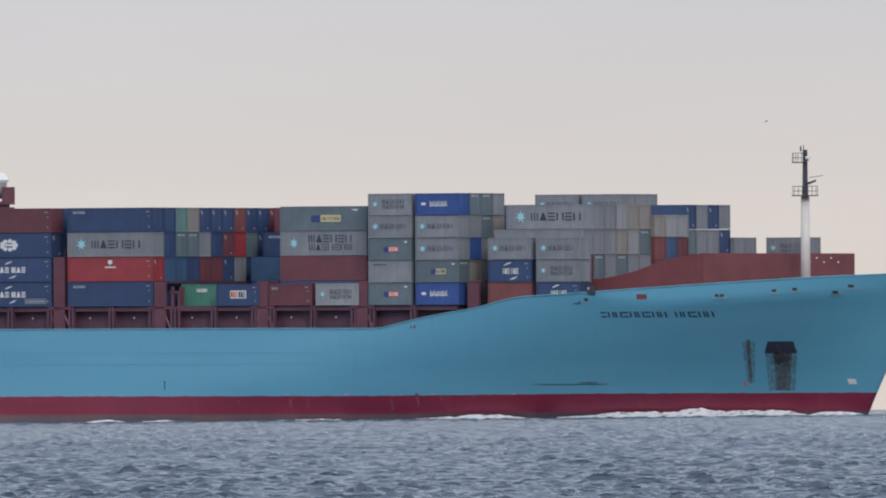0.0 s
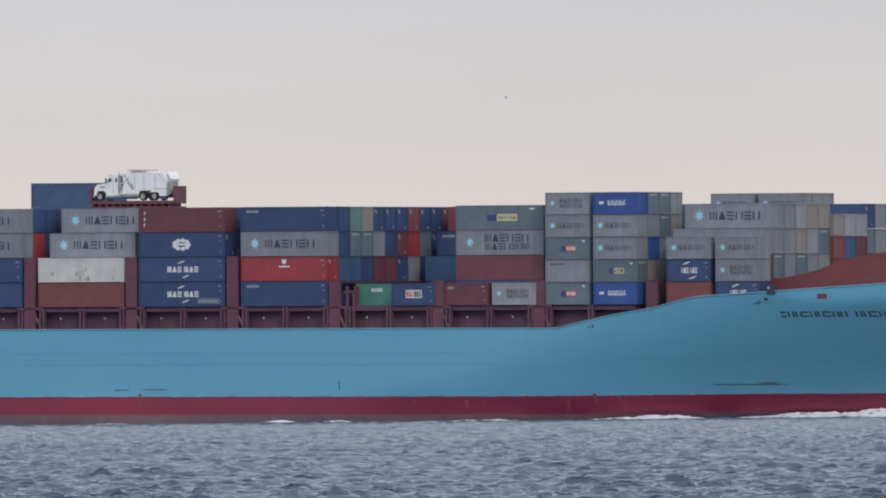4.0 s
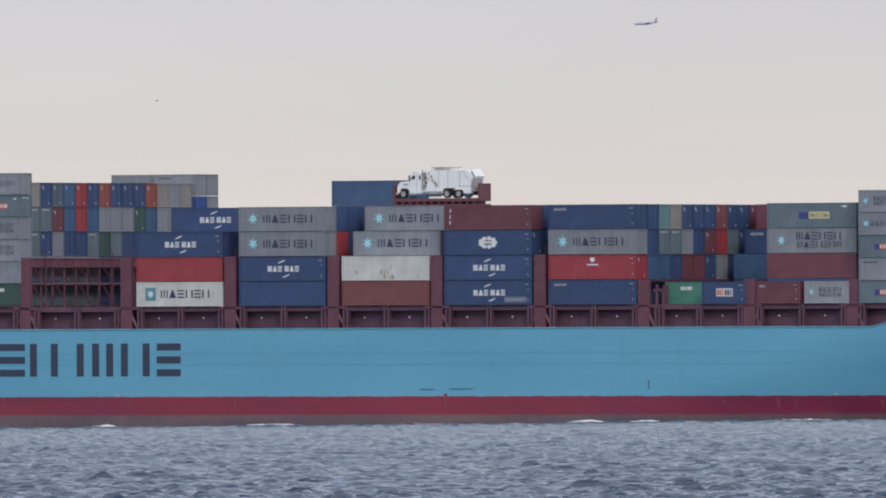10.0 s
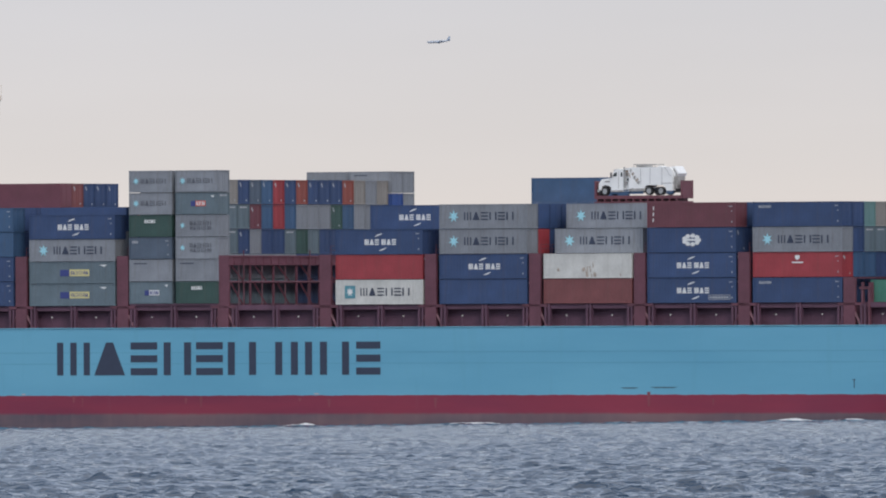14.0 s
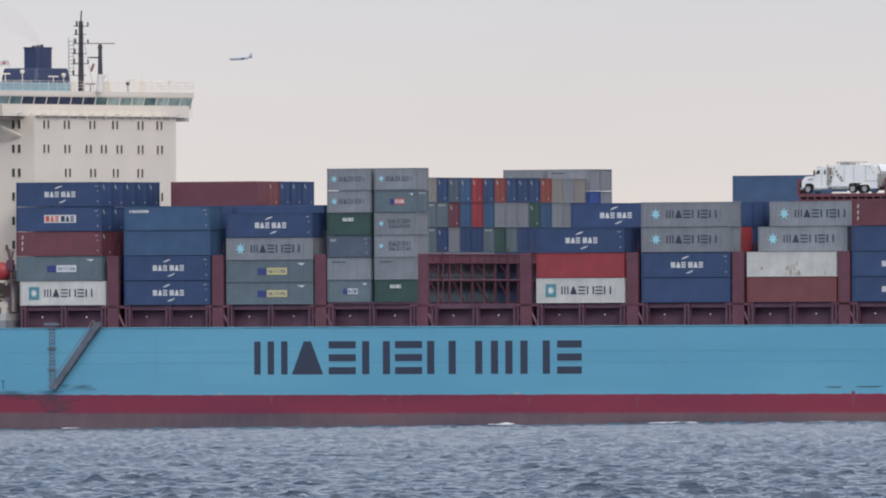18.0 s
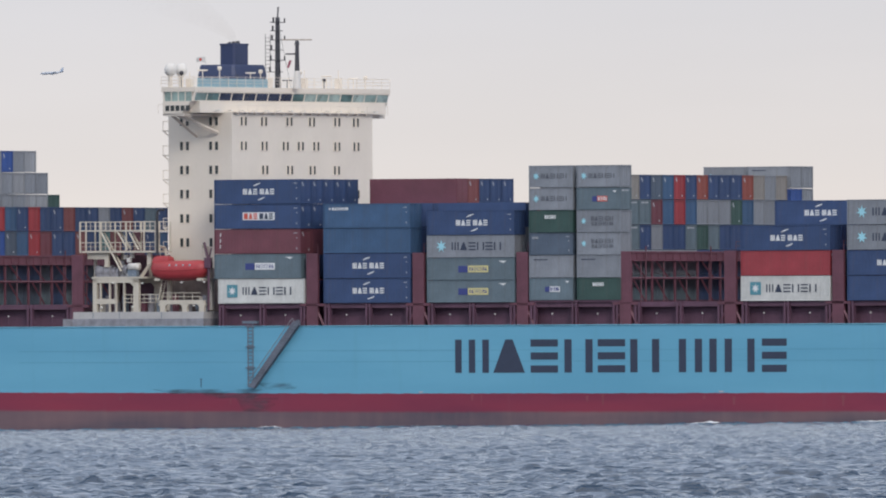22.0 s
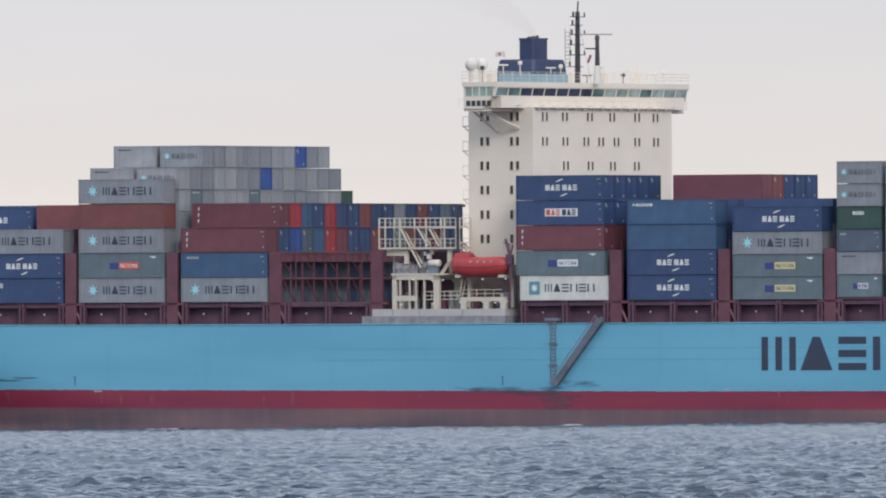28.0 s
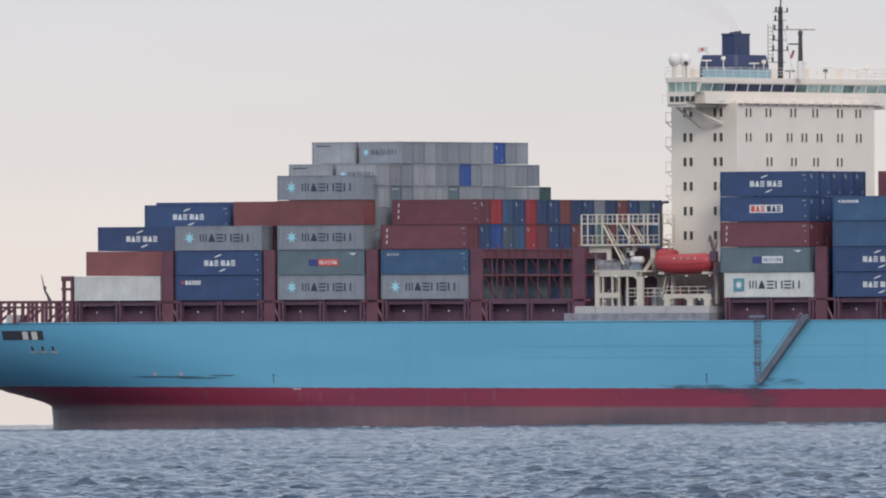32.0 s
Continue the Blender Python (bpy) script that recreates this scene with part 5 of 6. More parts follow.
gangway = part("gangway", bm, mat("weathered_gangway_steel", (0.135, 0.150, 0.190), 0.7, 0, 0.3, 0.8, 0.4), ship, "long grey gangway stowed at a slope")
bm = bmesh.new()
for k in range(5):
    t = k / 4
    rod(bm, (-181.7 + 6.3 * t, -0.6, 3.7 + 7.5 * t), (-181.95 + 6.3 * t, -0.6, 4.1 + 7.5 * t), 0.03, 4)
rod(bm, (-181.95, -0.6, 4.1), (-175.65, -0.6, 11.6), 0.045, 4)
part("gangway_rail", bm, weathered_gear, gangway)
bm = bmesh.new()
for k in range(22):
    t = (k + 0.5) / 22
    box(bm, -181.75 + 6.5 * t, -0.66, 3.45 + 7.45 * t, -181.35 + 6.5 * t, -0.60, 3.52 + 7.45 * t)
part("tread", bm, ladder_grey, gangway)["kind"] = "stuff"

# ---- forecastle ----
bm = bmesh.new()
box(bm, 30.2, 4.6, 14.6, 30.6, 38.2, 19.25)
for v in np.arange(5, 38.5, 2.4):
    slab_pts = [(29.2, 14.6), (30.2, 14.6), (30.2, 18.6)]
    slab(bm, slab_pts, v, v + 0.1)
breakwater = part("breakwater", bm, bulwark_red, ship, "rust-red breakwater across the foredeck")
for s, v in ((-1, 3.2), (1, 39.2)):
    bm = bmesh.new()
    slab(bm, [(15.3, 14.5), (30.4, 15.2), (30.4, 19.2), (27.0, 18.85), (24.3, 18.2), (21.2, 17.2), (18.5, 16.65), (15.3, 16.15)], v - 1.35 * s, v - 1.35 * s + 0.25)
    part("side_wing", bm, bulwark_red, breakwater)
for k in range(5):
    part("lamp", piece(ball, (30.68, 28 + k * 1.6, 18.2 + 0.5 * (k % 2)), 0.12, 0.12, 0.12, 5), lamp_white, breakwater)
bm = bmesh.new()
rod(bm, (34.2, 21.4, 14.8), (34.2, 21.4, 26.0), 0.62, 12, 0.48)
rod(bm, (34.2, 21.4, 14.8), (34.2, 21.4, 16.2), 0.85, 12, 0.7)
foremast = part("foremast", bm, mast_white, ship, "white foremast with a dark lantern top", True)
bm = bmesh.new()
rod(bm, (34.2, 21.4, 26.0), (34.2, 21.4, 31.4), 0.34, 8, 0.28)
rod(bm, (34.0, 21.4, 31.4), (34.0, 21.4, 31.9), 0.06, 5)
rod(bm, (33.6, 21.4, 31.2), (33.6, 21.4, 31.8), 0.10, 5)
part("mast_top", bm, mast_dark, foremast)
for z, r in ((26.0, 1.55), (29.9, 0.95)):
    bm = bmesh.new()
    c = (34.2, 21.4) if z < 28 else (33.6, 21.2)
    rod(bm, (*c, z - 0.06), (*c, z + 0.06), r, 10)
    for k in range(8):
        a = 6.2832 * k / 8
        p0 = (c[0] + (r - 0.05) * math.cos(a), c[1] + (r - 0.05) * math.sin(a))
        a2 = a + 6.2832 / 8
        p1 = (c[0] + (r - 0.05) * math.cos(a2), c[1] + (r - 0.05) * math.sin(a2))
        rod(bm, (*p0, z), (*p0, z + 1.1), 0.035, 4)
        for h in (0.55, 1.1):
            rod(bm, (*p0, z + h), (*p1, z + h), 0.03, 4)
    part("lantern_platform", bm, mast_dark, foremast)
bm = bmesh.new()
rod(bm, (34.2, 21.4, 27.3), (35.9, 21.0, 27.75), 0.16, 6, 0.12)
part("lantern_arm", bm, mast_dark, foremast)
part("lantern_arm", piece(rod, (34.9, 21.2, 28.1), (37.2, 20.6, 28.35), 0.035, 5), mast_dark, foremast)
part("lantern", piece(rod, (34.4, 21.4, 30.4), (34.95, 21.2, 30.4), 0.28, 8), lamp_white, foremast, "white lantern")
part("foredeck_hatch", piece(box, 18.2, 5.5, 13.4, 29.0, 37.3, 15.93), steel_dark, ship)


def hull_patch(u0, u1, w0, w1, nu=8, nw=4, out=0.03, taper=0.0, fall=False):
    """A plate that follows the starboard hull, lying a little proud of it."""
    bm = bmesh.new()
    layers = []
    for d in (out, -0.05):
        g = []
        for i in range(nu + 1):
            row = []
            for j in range(nw + 1):
                t = j / nw
                c, h = (u0 + u1) / 2, (u1 - u0) / 2 * (1 - taper * (1 - t))
                u = c - h + 2 * h * i / nu
                w = w0 + (w1 - w0) * t
                e = 0.05
                if fall:        # run down the plating as water does
                    steps = 20
                    dw = (w - w1) / steps
                    for k in range(steps):
                        z = w1 + dw * k
                        bu = (half_beam(u + e, z) - half_beam(u - e, z)) / (2 * e)
                        bw = (half_beam(u, z + e) - half_beam(u, z - e)) / (2 * e)
                        u -= bu * bw * dw / (1 + bu * bu)
                b = half_beam(u, w)
                dbu = (half_beam(u + e, w) - half_beam(u - e, w)) / (2 * e)
                dbw = (half_beam(u, w + e) - half_beam(u, w - e)) / (2 * e)
                nrm = Vector((-dbu, -1, -dbw)).normalized()
                row.append(bm.verts.new(Vector((u, BEAM / 2 - b, w)) + nrm * d))
            g.append(row)
        layers.append(g)
    for s, g in enumerate(layers):
        for i in range(nu):
            for j in range(nw):
                q = (g[i][j], g[i + 1][j], g[i + 1][j + 1], g[i][j + 1])
                bm.faces.new(q if s == 0 else q[::-1])
    return bm


def streaky(name, rgb, runs, low, high, grain=(3.6, 3.6, 0.22)):
    """Stain that breaks up into upright runs, the paint showing between them."""
    m = mat(name, rgb, 0.8, 0, 0.35, 0.9, 0.7, runs)
    n, l = m.node_tree.nodes, m.node_tree.links
    co, mp, holes, cut = n.new("ShaderNodeTexCoord"), n.new("ShaderNodeMapping"), n.new("ShaderNodeTexNoise"), n.new("ShaderNodeMapRange")
    mp.inputs["Scale"].default_value = grain
    holes.inputs["Scale"].default_value, holes.inputs["Detail"].default_value = 1.0, 3
    cut.inputs["From Min"].default_value, cut.inputs["From Max"].default_value = low, high
    clear, mix = n.new("ShaderNodeBsdfTransparent"), n.new("ShaderNodeMixShader")
    l.new(co.outputs["Object"], mp.inputs["Vector"])
    l.new(mp.outputs[0], holes.inputs["Vector"])
    l.new(holes.outputs[0], cut.inputs["Value"])
    l.new(cut.outputs[0], mix.inputs["Fac"])
    l.new(clear.outputs[0], mix.inputs[1])
    l.new(n["Principled BSDF"].outputs[0], mix.inputs[2])
    l.new(mix.outputs[0], n["Material Output"].inputs["Surface"])
    return m


rust = streaky("rust_stain", (0.115, 0.112, 0.108), (0.16, 0.10, 0.065), 0.12, 0.85, (2.2, 2.2, 0.10))
thin_rust = streaky("thin_rust_wash", (0.135, 0.180, 0.165), (0.16, 0.13, 0.08), 0.30, 1.00)
recess_navy = mat("dark_navy_recess", (0.030, 0.036, 0.065), 0.7, 0, 0.2, 1.0, 0.3, (0.10, 0.08, 0.07))
scuff = mat("dark_scuff", (0.06, 0.10, 0.13), 0.7, 0, 0.4, 1.2)
part("anchor_recess", hull_patch(35.9, 38.5, 7.55, 8.95, 8, 4, 0.05, -0.28, True), recess_navy, ship, "dark anchor recess")
anchor = part("anchor", hull_patch(35.9, 37.6, 6.95, 7.5, 6, 2, 0.45), mast_dark, ship, "stowed dark steel anchor")
part("anchor_shank", hull_patch(36.6, 37.0, 7.3, 8.8, 2, 3, 0.35), mast_dark, anchor)
part("rust_stain", hull_patch(36.0, 37.9, 3.2, 7.6, 8, 6, 0.02, 0.25, True), rust, ship, "brown rust stain under the anchor")
part("rust_wash", hull_patch(35.3, 38.6, 3.15, 8.0, 8, 6, 0.012, 0.15, True), thin_rust, ship)
part("rust_wash", hull_patch(33.2, 34.6, 4.2, 8.9, 4, 8, 0.012, 0.4, True), thin_rust, ship)
part("draught_mark", hull_patch(31.7, 32.1, 3.7, 4.25, 3, 2, 0.03), mat("faded_pink_mark", (0.42, 0.20, 0.18), 0.7), ship)
part("rust_stain", hull_patch(33.75, 34.2, 4.0, 9.2, 3, 8, 0.02, 0.4, True), rust, ship)
part("name_plate", hull_patch(22.9, 24.1, 13.9, 14.5, 3, 2, 0.03), bulwark_red, ship)
fitting = part("roller_fairlead", piece(box, 16.9, 0.8, 14.5, 17.9, 1.5, 15.55), mast_dark, ship, "black roller fairlead on the deck edge")
part("roller", piece(rod, (17.1, 0.75, 15.2), (17.1, 0.9, 15.2), 0.16, 8), faded_mark, fitting)
# the name on the bow, as plain bars
span = np.linspace(18.05, 31.5, 16)
for k in range(15):
    a, d = span[k], 0.70 + 0.06 * (k % 3)
    if k % 3:
        bars = ((0, 0.26, 0, 1), (0.74, 1, 0, 1))
    else:
        bars = ((0, 1, 0, 0.26), (0, 1, 0.74, 1))
    for p, q, r, s in bars if k != 9 else ():
        part("name_bar", hull_patch(a + d * p, a + d * q, 11.80 + 0.66 * r, 11.80 + 0.66 * s, 2, 2, 0.03), dark_mark, ship)
for u0, u1, w in ((6.9, 16.9, 3.9), (12.9, 15.4, 4.1), (-70, -66.0, 3.45), (-270.5, -259.0, 4.25), (-263.5, -256.5, 4.1), (-258.5, -254.5, 4.4), (-74, -71.5, 3.4)):
    part("scuff", hull_patch(u0, u1, w, w + 0.13, 8, 2, 0.025, 0.4), scuff, ship)
# stains about the gangway's foot, its soft shadow painted in with them
smear = streaky("dirt_smear", (0.085, 0.115, 0.145), (0.10, 0.08, 0.09), 0.38, 0.90, (0.30, 0.30, 1.6))
for u0, u1, w0, w1 in ((-196.0, -179.5, 2.75, 3.25), (-189.0, -180.0, 2.2, 2.8), (-184.0, -178.0, 0.6, 2.2), (-180.9, -174.6, 3.2, 4.0)):
    part("dirt_smear", hull_patch(u0, u1, w0, w1, 10, 3, 0.02, 0.35), smear, ship)
for u0, w0 in ((-42.0, 3.4), (-189.0, 3.45), (-249.3, 3.55)):
    part("tug_mark", hull_patch(u0, u0 + 0.11, w0, w0 + 0.95, 2, 3, 0.025), dark_mark, ship)
    part("tug_mark", hull_patch(u0 - 0.16, u0 + 0.22, w0 + 0.95, w0 + 1.03, 2, 2, 0.025), dark_mark, ship)
fair_lip = mat("weathered_fairlead_steel", (0.26, 0.40, 0.45), 0.6, 0, 0.2, 1)
for u0, w0 in ((16.4, 13.75), (32.2, 14.15), (32.8, 14.15), (38.5, 14.7), (40.6, 14.85), (44.3, 14.5), (45.7, 15.2)):
    f = part("fairlead", hull_patch(u0, u0 + 0.45, w0, w0 + 0.32, 3, 2, 0.06), mast_dark, ship, "dark fairlead opening")
    part("fairlead_lip", hull_patch(u0 - 0.25, u0 + 0.75, w0 - 0.2, w0 - 0.04, 3, 2, 0.08), fair_lip, f)
part("bulb_mark", hull_patch(42.1, 42.8, 3.9, 4.5, 3, 2, 0.03), white_mark, ship)
# long weld line and scattered scrapes
for w in (6.42, 7.74):
    part("plate_seam", hull_patch(-215, -20, w, w + 0.05, 60, 1, 0.018), mat("seam_paint", (0.098, 0.31, 0.44), 0.5), ship)
scr = random.Random(11)
for k in range(36):
    u = scr.uniform(-270, 0)
    part("scrape", hull_patch(u, u + scr.uniform(0.15, 0.5), 1.0 + scr.uniform(0, 1.6), 2.7 + scr.uniform(-0.6, 0.35), 2, 2, 0.02, 0.5),
         mat("bared_paint", (0.25, 0.065, 0.085), 0.7) if k == 0 else bpy.data.materials["bared_paint"], ship)
pale_scuff = mat("pale_scuff", (0.50, 0.42, 0.44), 0.8, 0, 0.2, 2)
for u in (-266.8, -262.9):
    part("pale_scuff", hull_patch(u, u + 0.7, 4.45, 4.85, 3, 2, 0.03, 0.5), pale_scuff, ship)
for k in range(9):
    u = scr.uniform(-30, 5) if k < 5 else scr.uniform(-250, -60)
    part("pale_scuff", hull_patch(u, u + scr.uniform(0.3, 0.9), 2.78, 2.92, 3, 1, 0.03, 0.5), pale_scuff, ship)
# the line's name amidships, as plain hollow blocks
for u0, u1, kind in ((-153.2, -148.5, "3"), (-147.9, -143.5, "A"), (-142.7, -138.9, "="), (-138.0, -134.1, "2"), (-133.4, -129.6, "="), (-128.9, -124.9, "2"),
                     (-122.2, -119.0, "2"), (-118.1, -116.9, "1"), (-115.9, -111.8, "2"), (-110.8, -107.4, "=")):
    bm = bmesh.new()
    plain_shape(bm, kind, u0, u1, 5.1, 9.0, 1.0, 0.02)
    part("name_block", bm, dark_mark, ship, "dark plain shape of the line's name")

# ---- stern ----
part("mooring_opening", hull_patch(-288.5, -282.3, 8.75, 9.85, 6, 3, 0.04), mast_dark, ship, "dark mooring opening")
for u in (-285.4, -284.0):
    part("bollard", hull_patch(u, u + 0.85, 8.8, 9.75, 3, 3, 0.08), mast_white, ship, "white bollard in the opening")
for u in (-284.8, -283.2, -281.6):
    part("fairlead_lip", hull_patch(u, u + 1.1, 7.2, 7.45, 3, 2, 0.08), grey_ledge, ship)
    part("fairlead", hull_patch(u + 0.3, u + 0.6, 7.5, 8.0, 3, 2, 0.06), mast_dark, ship)
bm = bmesh.new()
for v in (0.4, 14, 28, 42.2):
    for u in np.arange(-302.5, -277.8, 2.0):
        box(bm, u, v - 0.15, DECK, u + 0.32, v + 0.15, 13.4)
    box(bm, -302.6, v - 0.2, 12.5, -278, v + 0.2, 12.75)
    box(bm, -302.6, v - 0.2, 13.15, -278, v + 0.2, 13.4)
    for u in np.arange(-298, -280, 4.0):
        bar(bm, (u, v, DECK), (u + 2.6, v, 12.6), 0.22)
for u in np.arange(-298.5, -277.8, 5):
    box(bm, u, 0.4, 13.1, u + 0.3, 42.2, 13.4)
part("mooring_deck_frame", bm, steel_red, ship, "red steel frame over the mooring deck")
bm = bmesh.new()
for u in (-279.4, -278.2):
    box(bm, u, 0.2, DECK, u + 0.3, 0.6, 16.2)
box(bm, -279.5, 0.15, 15.7, -277.9, 0.6, 16.3)
box(bm, -279.5, 0.15, 14.6, -277.9, 0.6, 14.9)
part("stern_post", bm, steel_red, ship)
bm = bmesh.new()
rod(bm, (-281.6, 1.0, 13.4), (-282.4, 1.0, 14.6), 0.16, 6, 0.12)
rod(bm, (-282.4, 1.0, 14.6), (-282.9, 1.0, 16.5), 0.10, 6, 0.04)
rod(bm, (-281.9, 1.0, 13.4), (-282.6, 1.0, 15.4), 0.05, 5)
ball(bm, (-282.4, 1.0, 14.9), 0.22, 0.15, 0.3, 5)
part("davit_crane", bm, mast_dark, ship, "small dark folded crane")
for k in range(14):
    u = -297 + k * 1.45
    part("mooring_winch", piece(box, u, 8 + (k % 3) * 6, DECK, u + 0.9, 9.6 + (k % 3) * 6, DECK + 1.1), steel_red if k % 3 else grey_ledge, ship) if k % 2 else None
# ---- lorry on its flat rack ----
RACK_U, RACK_V, RACK_W = -83.9, 4 * ROW, BASE + 4 * (TALL + GAP)
rack = tagged(new("flat_rack"), "maroon flat rack container with end walls, topping a stack", "container")
bm = bmesh.new()
box(bm, 0, 0, 0, LONG, WIDE, 0.18)
for x in np.arange(0.3, LONG, 1.0):
    box(bm, x, -0.005, 0.0, x + 0.15, WIDE + 0.005, 0.5)
box(bm, 0, 0.02, 0.50, LONG, WIDE - 0.02, 0.88)
part("platform", bm, BOX["M"], rack)
for x in (0.0, LONG - 0.25):
    bm = bmesh.new()
    box(bm, x + 0.05, 0.1, 0.5, x + 0.2, WIDE - 0.1, 2.5)
    for y in (0, WIDE - 0.2):
        box(bm, x, y, 0.5, x + 0.25, y + 0.2, 2.62)
    box(bm, x, 0.2, 2.44, x + 0.25, WIDE - 0.2, 2.6)
    part("end_wall", bm, BOX["M"], rack)
riding(rack, pose(RACK_U, RACK_V, RACK_W))
lorry = tagged(new("recovery_truck"), "grimy white bonneted truck with a tall boxy service body", "truck")
# bonnet to the aft end (low x); wheels stand at z 0
truck_grime = mat("grimy_truck_grey", (0.36, 0.35, 0.34), 0.7, 0, 0.35, 1.2, 0.4, (0.16, 0.12, 0.10))
bm = bmesh.new()
slab(bm, [(0.17, 0.62), (0.20, 1.45), (0.44, 1.74), (0.62, 1.93), (1.92, 2.07), (1.92, 0.95), (1.75, 1.0), (1.55, 1.15), (1.1, 1.2), (0.65, 1.1), (0.5, 0.62)], 0.12, 2.30)
bonnet = part("bonnet", bm, truck_white, lorry)
part("vent", piece(box, 1.05, 0.09, 1.55, 1.7, 0.13, 1.72), truck_grime, bonnet)
part("grille", piece(box, 0.12, 0.5, 0.75, 0.19, 1.9, 1.4), rim_grey, bonnet)
bm = bmesh.new()
slab(bm, [(1.92, 0.62), (1.92, 2.07), (2.35, 2.93), (2.5, 3.03), (3.55, 3.06), (3.62, 2.98), (3.62, 0.62)], 0.05, 2.37)
cab = part("cab", bm, truck_white, lorry)
part("side_window", piece(slab, [(2.15, 2.25), (2.40, 2.68), (2.72, 2.70), (2.72, 2.25)], 0.02, 0.08), glass_dark, cab)
part("side_window", piece(box, 3.28, 0.02, 2.2, 3.5, 0.08, 2.70), glass_dark, cab)
part("windscreen", piece(slab, [(1.88, 2.10), (2.30, 2.9), (2.34, 2.88), (1.93, 2.08)], 0.25, 2.18), glass_dark, cab)
part("sun_visor", piece(slab, [(2.1, 2.95), (2.45, 3.1), (2.5, 3.05), (2.2, 2.88)], 0.2, 2.2), truck_grime, cab)
part("exhaust_stack", piece(rod, (3.75, 0.1, 0.9), (3.75, 0.1, 3.35), 0.10, 8), rim_grey, cab)
part("door_gap", piece(box, 2.95, 0.035, 0.8, 3.0, 0.08, 2.85), truck_grime, cab)
part("step", piece(box, 1.9, -0.02, 0.42, 3.6, 0.35, 0.60), truck_grime, cab)
part("fuel_tank", piece(rod, (2.0, 0.32, 0.82), (3.5, 0.32, 0.82), 0.27, 10), rim_grey, cab)
part("mirror", piece(box, 1.98, -0.22, 2.1, 2.1, -0.02, 2.7), mast_dark, cab)
part("beacon_bar", piece(box, 2.7, 0.3, 3.06, 3.0, 2.1, 3.2), lamp_white, cab)
# open gear bay behind the cab
bm = bmesh.new()
for x in (3.7, 4.35):
    box(bm, x, 0.05, 0.7, x + 0.1, 0.15, 3.15)
    box(bm, x, 2.25, 0.7, x + 0.1, 2.35, 3.15)
box(bm, 3.7, 0.05, 3.05, 4.45, 2.35, 3.2)
box(bm, 3.7, 0.3, 0.7, 4.4, 2.2, 2.2)
bay = part("gear_bay", bm, truck_white, lorry)
for k, (x, z) in enumerate(((3.75, 2.3), (4.0, 2.65), (4.15, 1.7), (3.8, 1.3), (4.25, 2.3))):
    part("tool_box", piece(box, x, 0.0, z, x + 0.3, 0.5, z + 0.3), (truck_grime, worn_rust, glass_dark)[k % 3], bay)
bm = bmesh.new()
slab(bm, [(3.62, 0.50), (4.40, 0.50), (4.40, 3.15), (4.55, 3.28), (10.0, 3.30), (10.5, 2.9), (10.5, 0.52), (9.6, 0.52), (9.45, 0.95), (9.2, 1.18), (6.9, 1.18), (6.65, 0.95), (6.5, 0.50), (3.62, 0.46)], 0.0, 2.42)
body = part("box_body", bm, truck_white, lorry)
seam = mat("dark_panel_gap", (0.22, 0.22, 0.23), 0.7)
for x in (6.05, 7.35, 9.0):
    part("panel_gap", piece(box, x, -0.012, 1.25, x + 0.04, 0.02, 3.2), seam, body)
part("panel_gap", piece(box, 8.9, -0.012, 1.36, 10.45, 0.02, 1.42), seam, body)
part("panel_gap", piece(slab, [(9.35, 3.25), (9.40, 3.25), (10.25, 2.2), (10.2, 2.2)], -0.012, 0.02), seam, body)
part("lower_skirt", piece(box, 4.45, -0.02, 0.48, 6.5, 0.0, 0.80), truck_grime, body)
for k, (x, z, a) in enumerate(((4.55, 2.9, 0.3), (4.75, 2.5, 0.45), (4.95, 2.1, 0.5), (5.25, 1.8, 0.55), (5.5, 1.5, 0.5), (4.5, 2.2, 0.2))):
    part("grime_mark", piece(slab, [(x, z), (x + a * 0.7, z + 0.25), (x + a, z + 0.05), (x + a * 0.5, z - 0.28)], -0.008, 0.01), worn_rust if k % 2 else truck_grime, body)
bm = bmesh.new()
for x in np.arange(4.95, 7.95, 0.59):
    rod(bm, (x, 0.3, 3.28), (x, 0.3, 3.62), 0.04, 4)
    rod(bm, (x, 2.1, 3.28), (x, 2.1, 3.62), 0.04, 4)
for y in (0.3, 2.1):
    box(bm, 4.9, y - 0.04, 3.56, 7.95, y + 0.04, 3.66)
box(bm, 5.1, 0.6, 3.3, 6.6, 1.8, 3.55)
part("roof_rack", bm, truck_grime, body)
part("roof_hatch", piece(box, 8.2, 0.4, 3.29, 8.8, 1.4, 3.42), truck_white, body)
bm = bmesh.new()
slab(bm, [(9.95, 3.30), (10.6, 3.40), (11.15, 2.55), (10.95, 2.2), (10.5, 2.2)], 0.25, 2.15)
hopper = part("rear_hopper", bm, truck_white, lorry, "white tilted rear hopper")
part("hopper_ram", piece(bar, (10.5, 0.2, 1.3), (10.95, 0.2, 2.5), 0.14), truck_grime, hopper)
# the hopper slope's shade, drawn as a thin grey plate
part("hopper_shade", piece(slab, [(10.4, 3.1), (10.6, 3.15), (10.95, 2.55), (10.8, 2.45)], 0.235, 0.26), truck_grime, hopper)
part("tail_frame", piece(box, 10.5, 0.3, 0.75, 10.9, 2.1, 2.2), truck_grime, lorry)
part("chassis", piece(box, 0.5, 0.7, 0.30, 10.6, 1.7, 0.85), mast_dark, lorry)
# added plates close the gap between the wheels; their blue-grey is its shade
for x0, x1 in ((1.75, 6.35), (9.5, 10.5)):
    part("side_guard", piece(box, x0, 0.12, 0.16, x1, 0.2, 0.60), BOX["D"], lorry, "blue-grey plate added for the shaded gap under the truck")
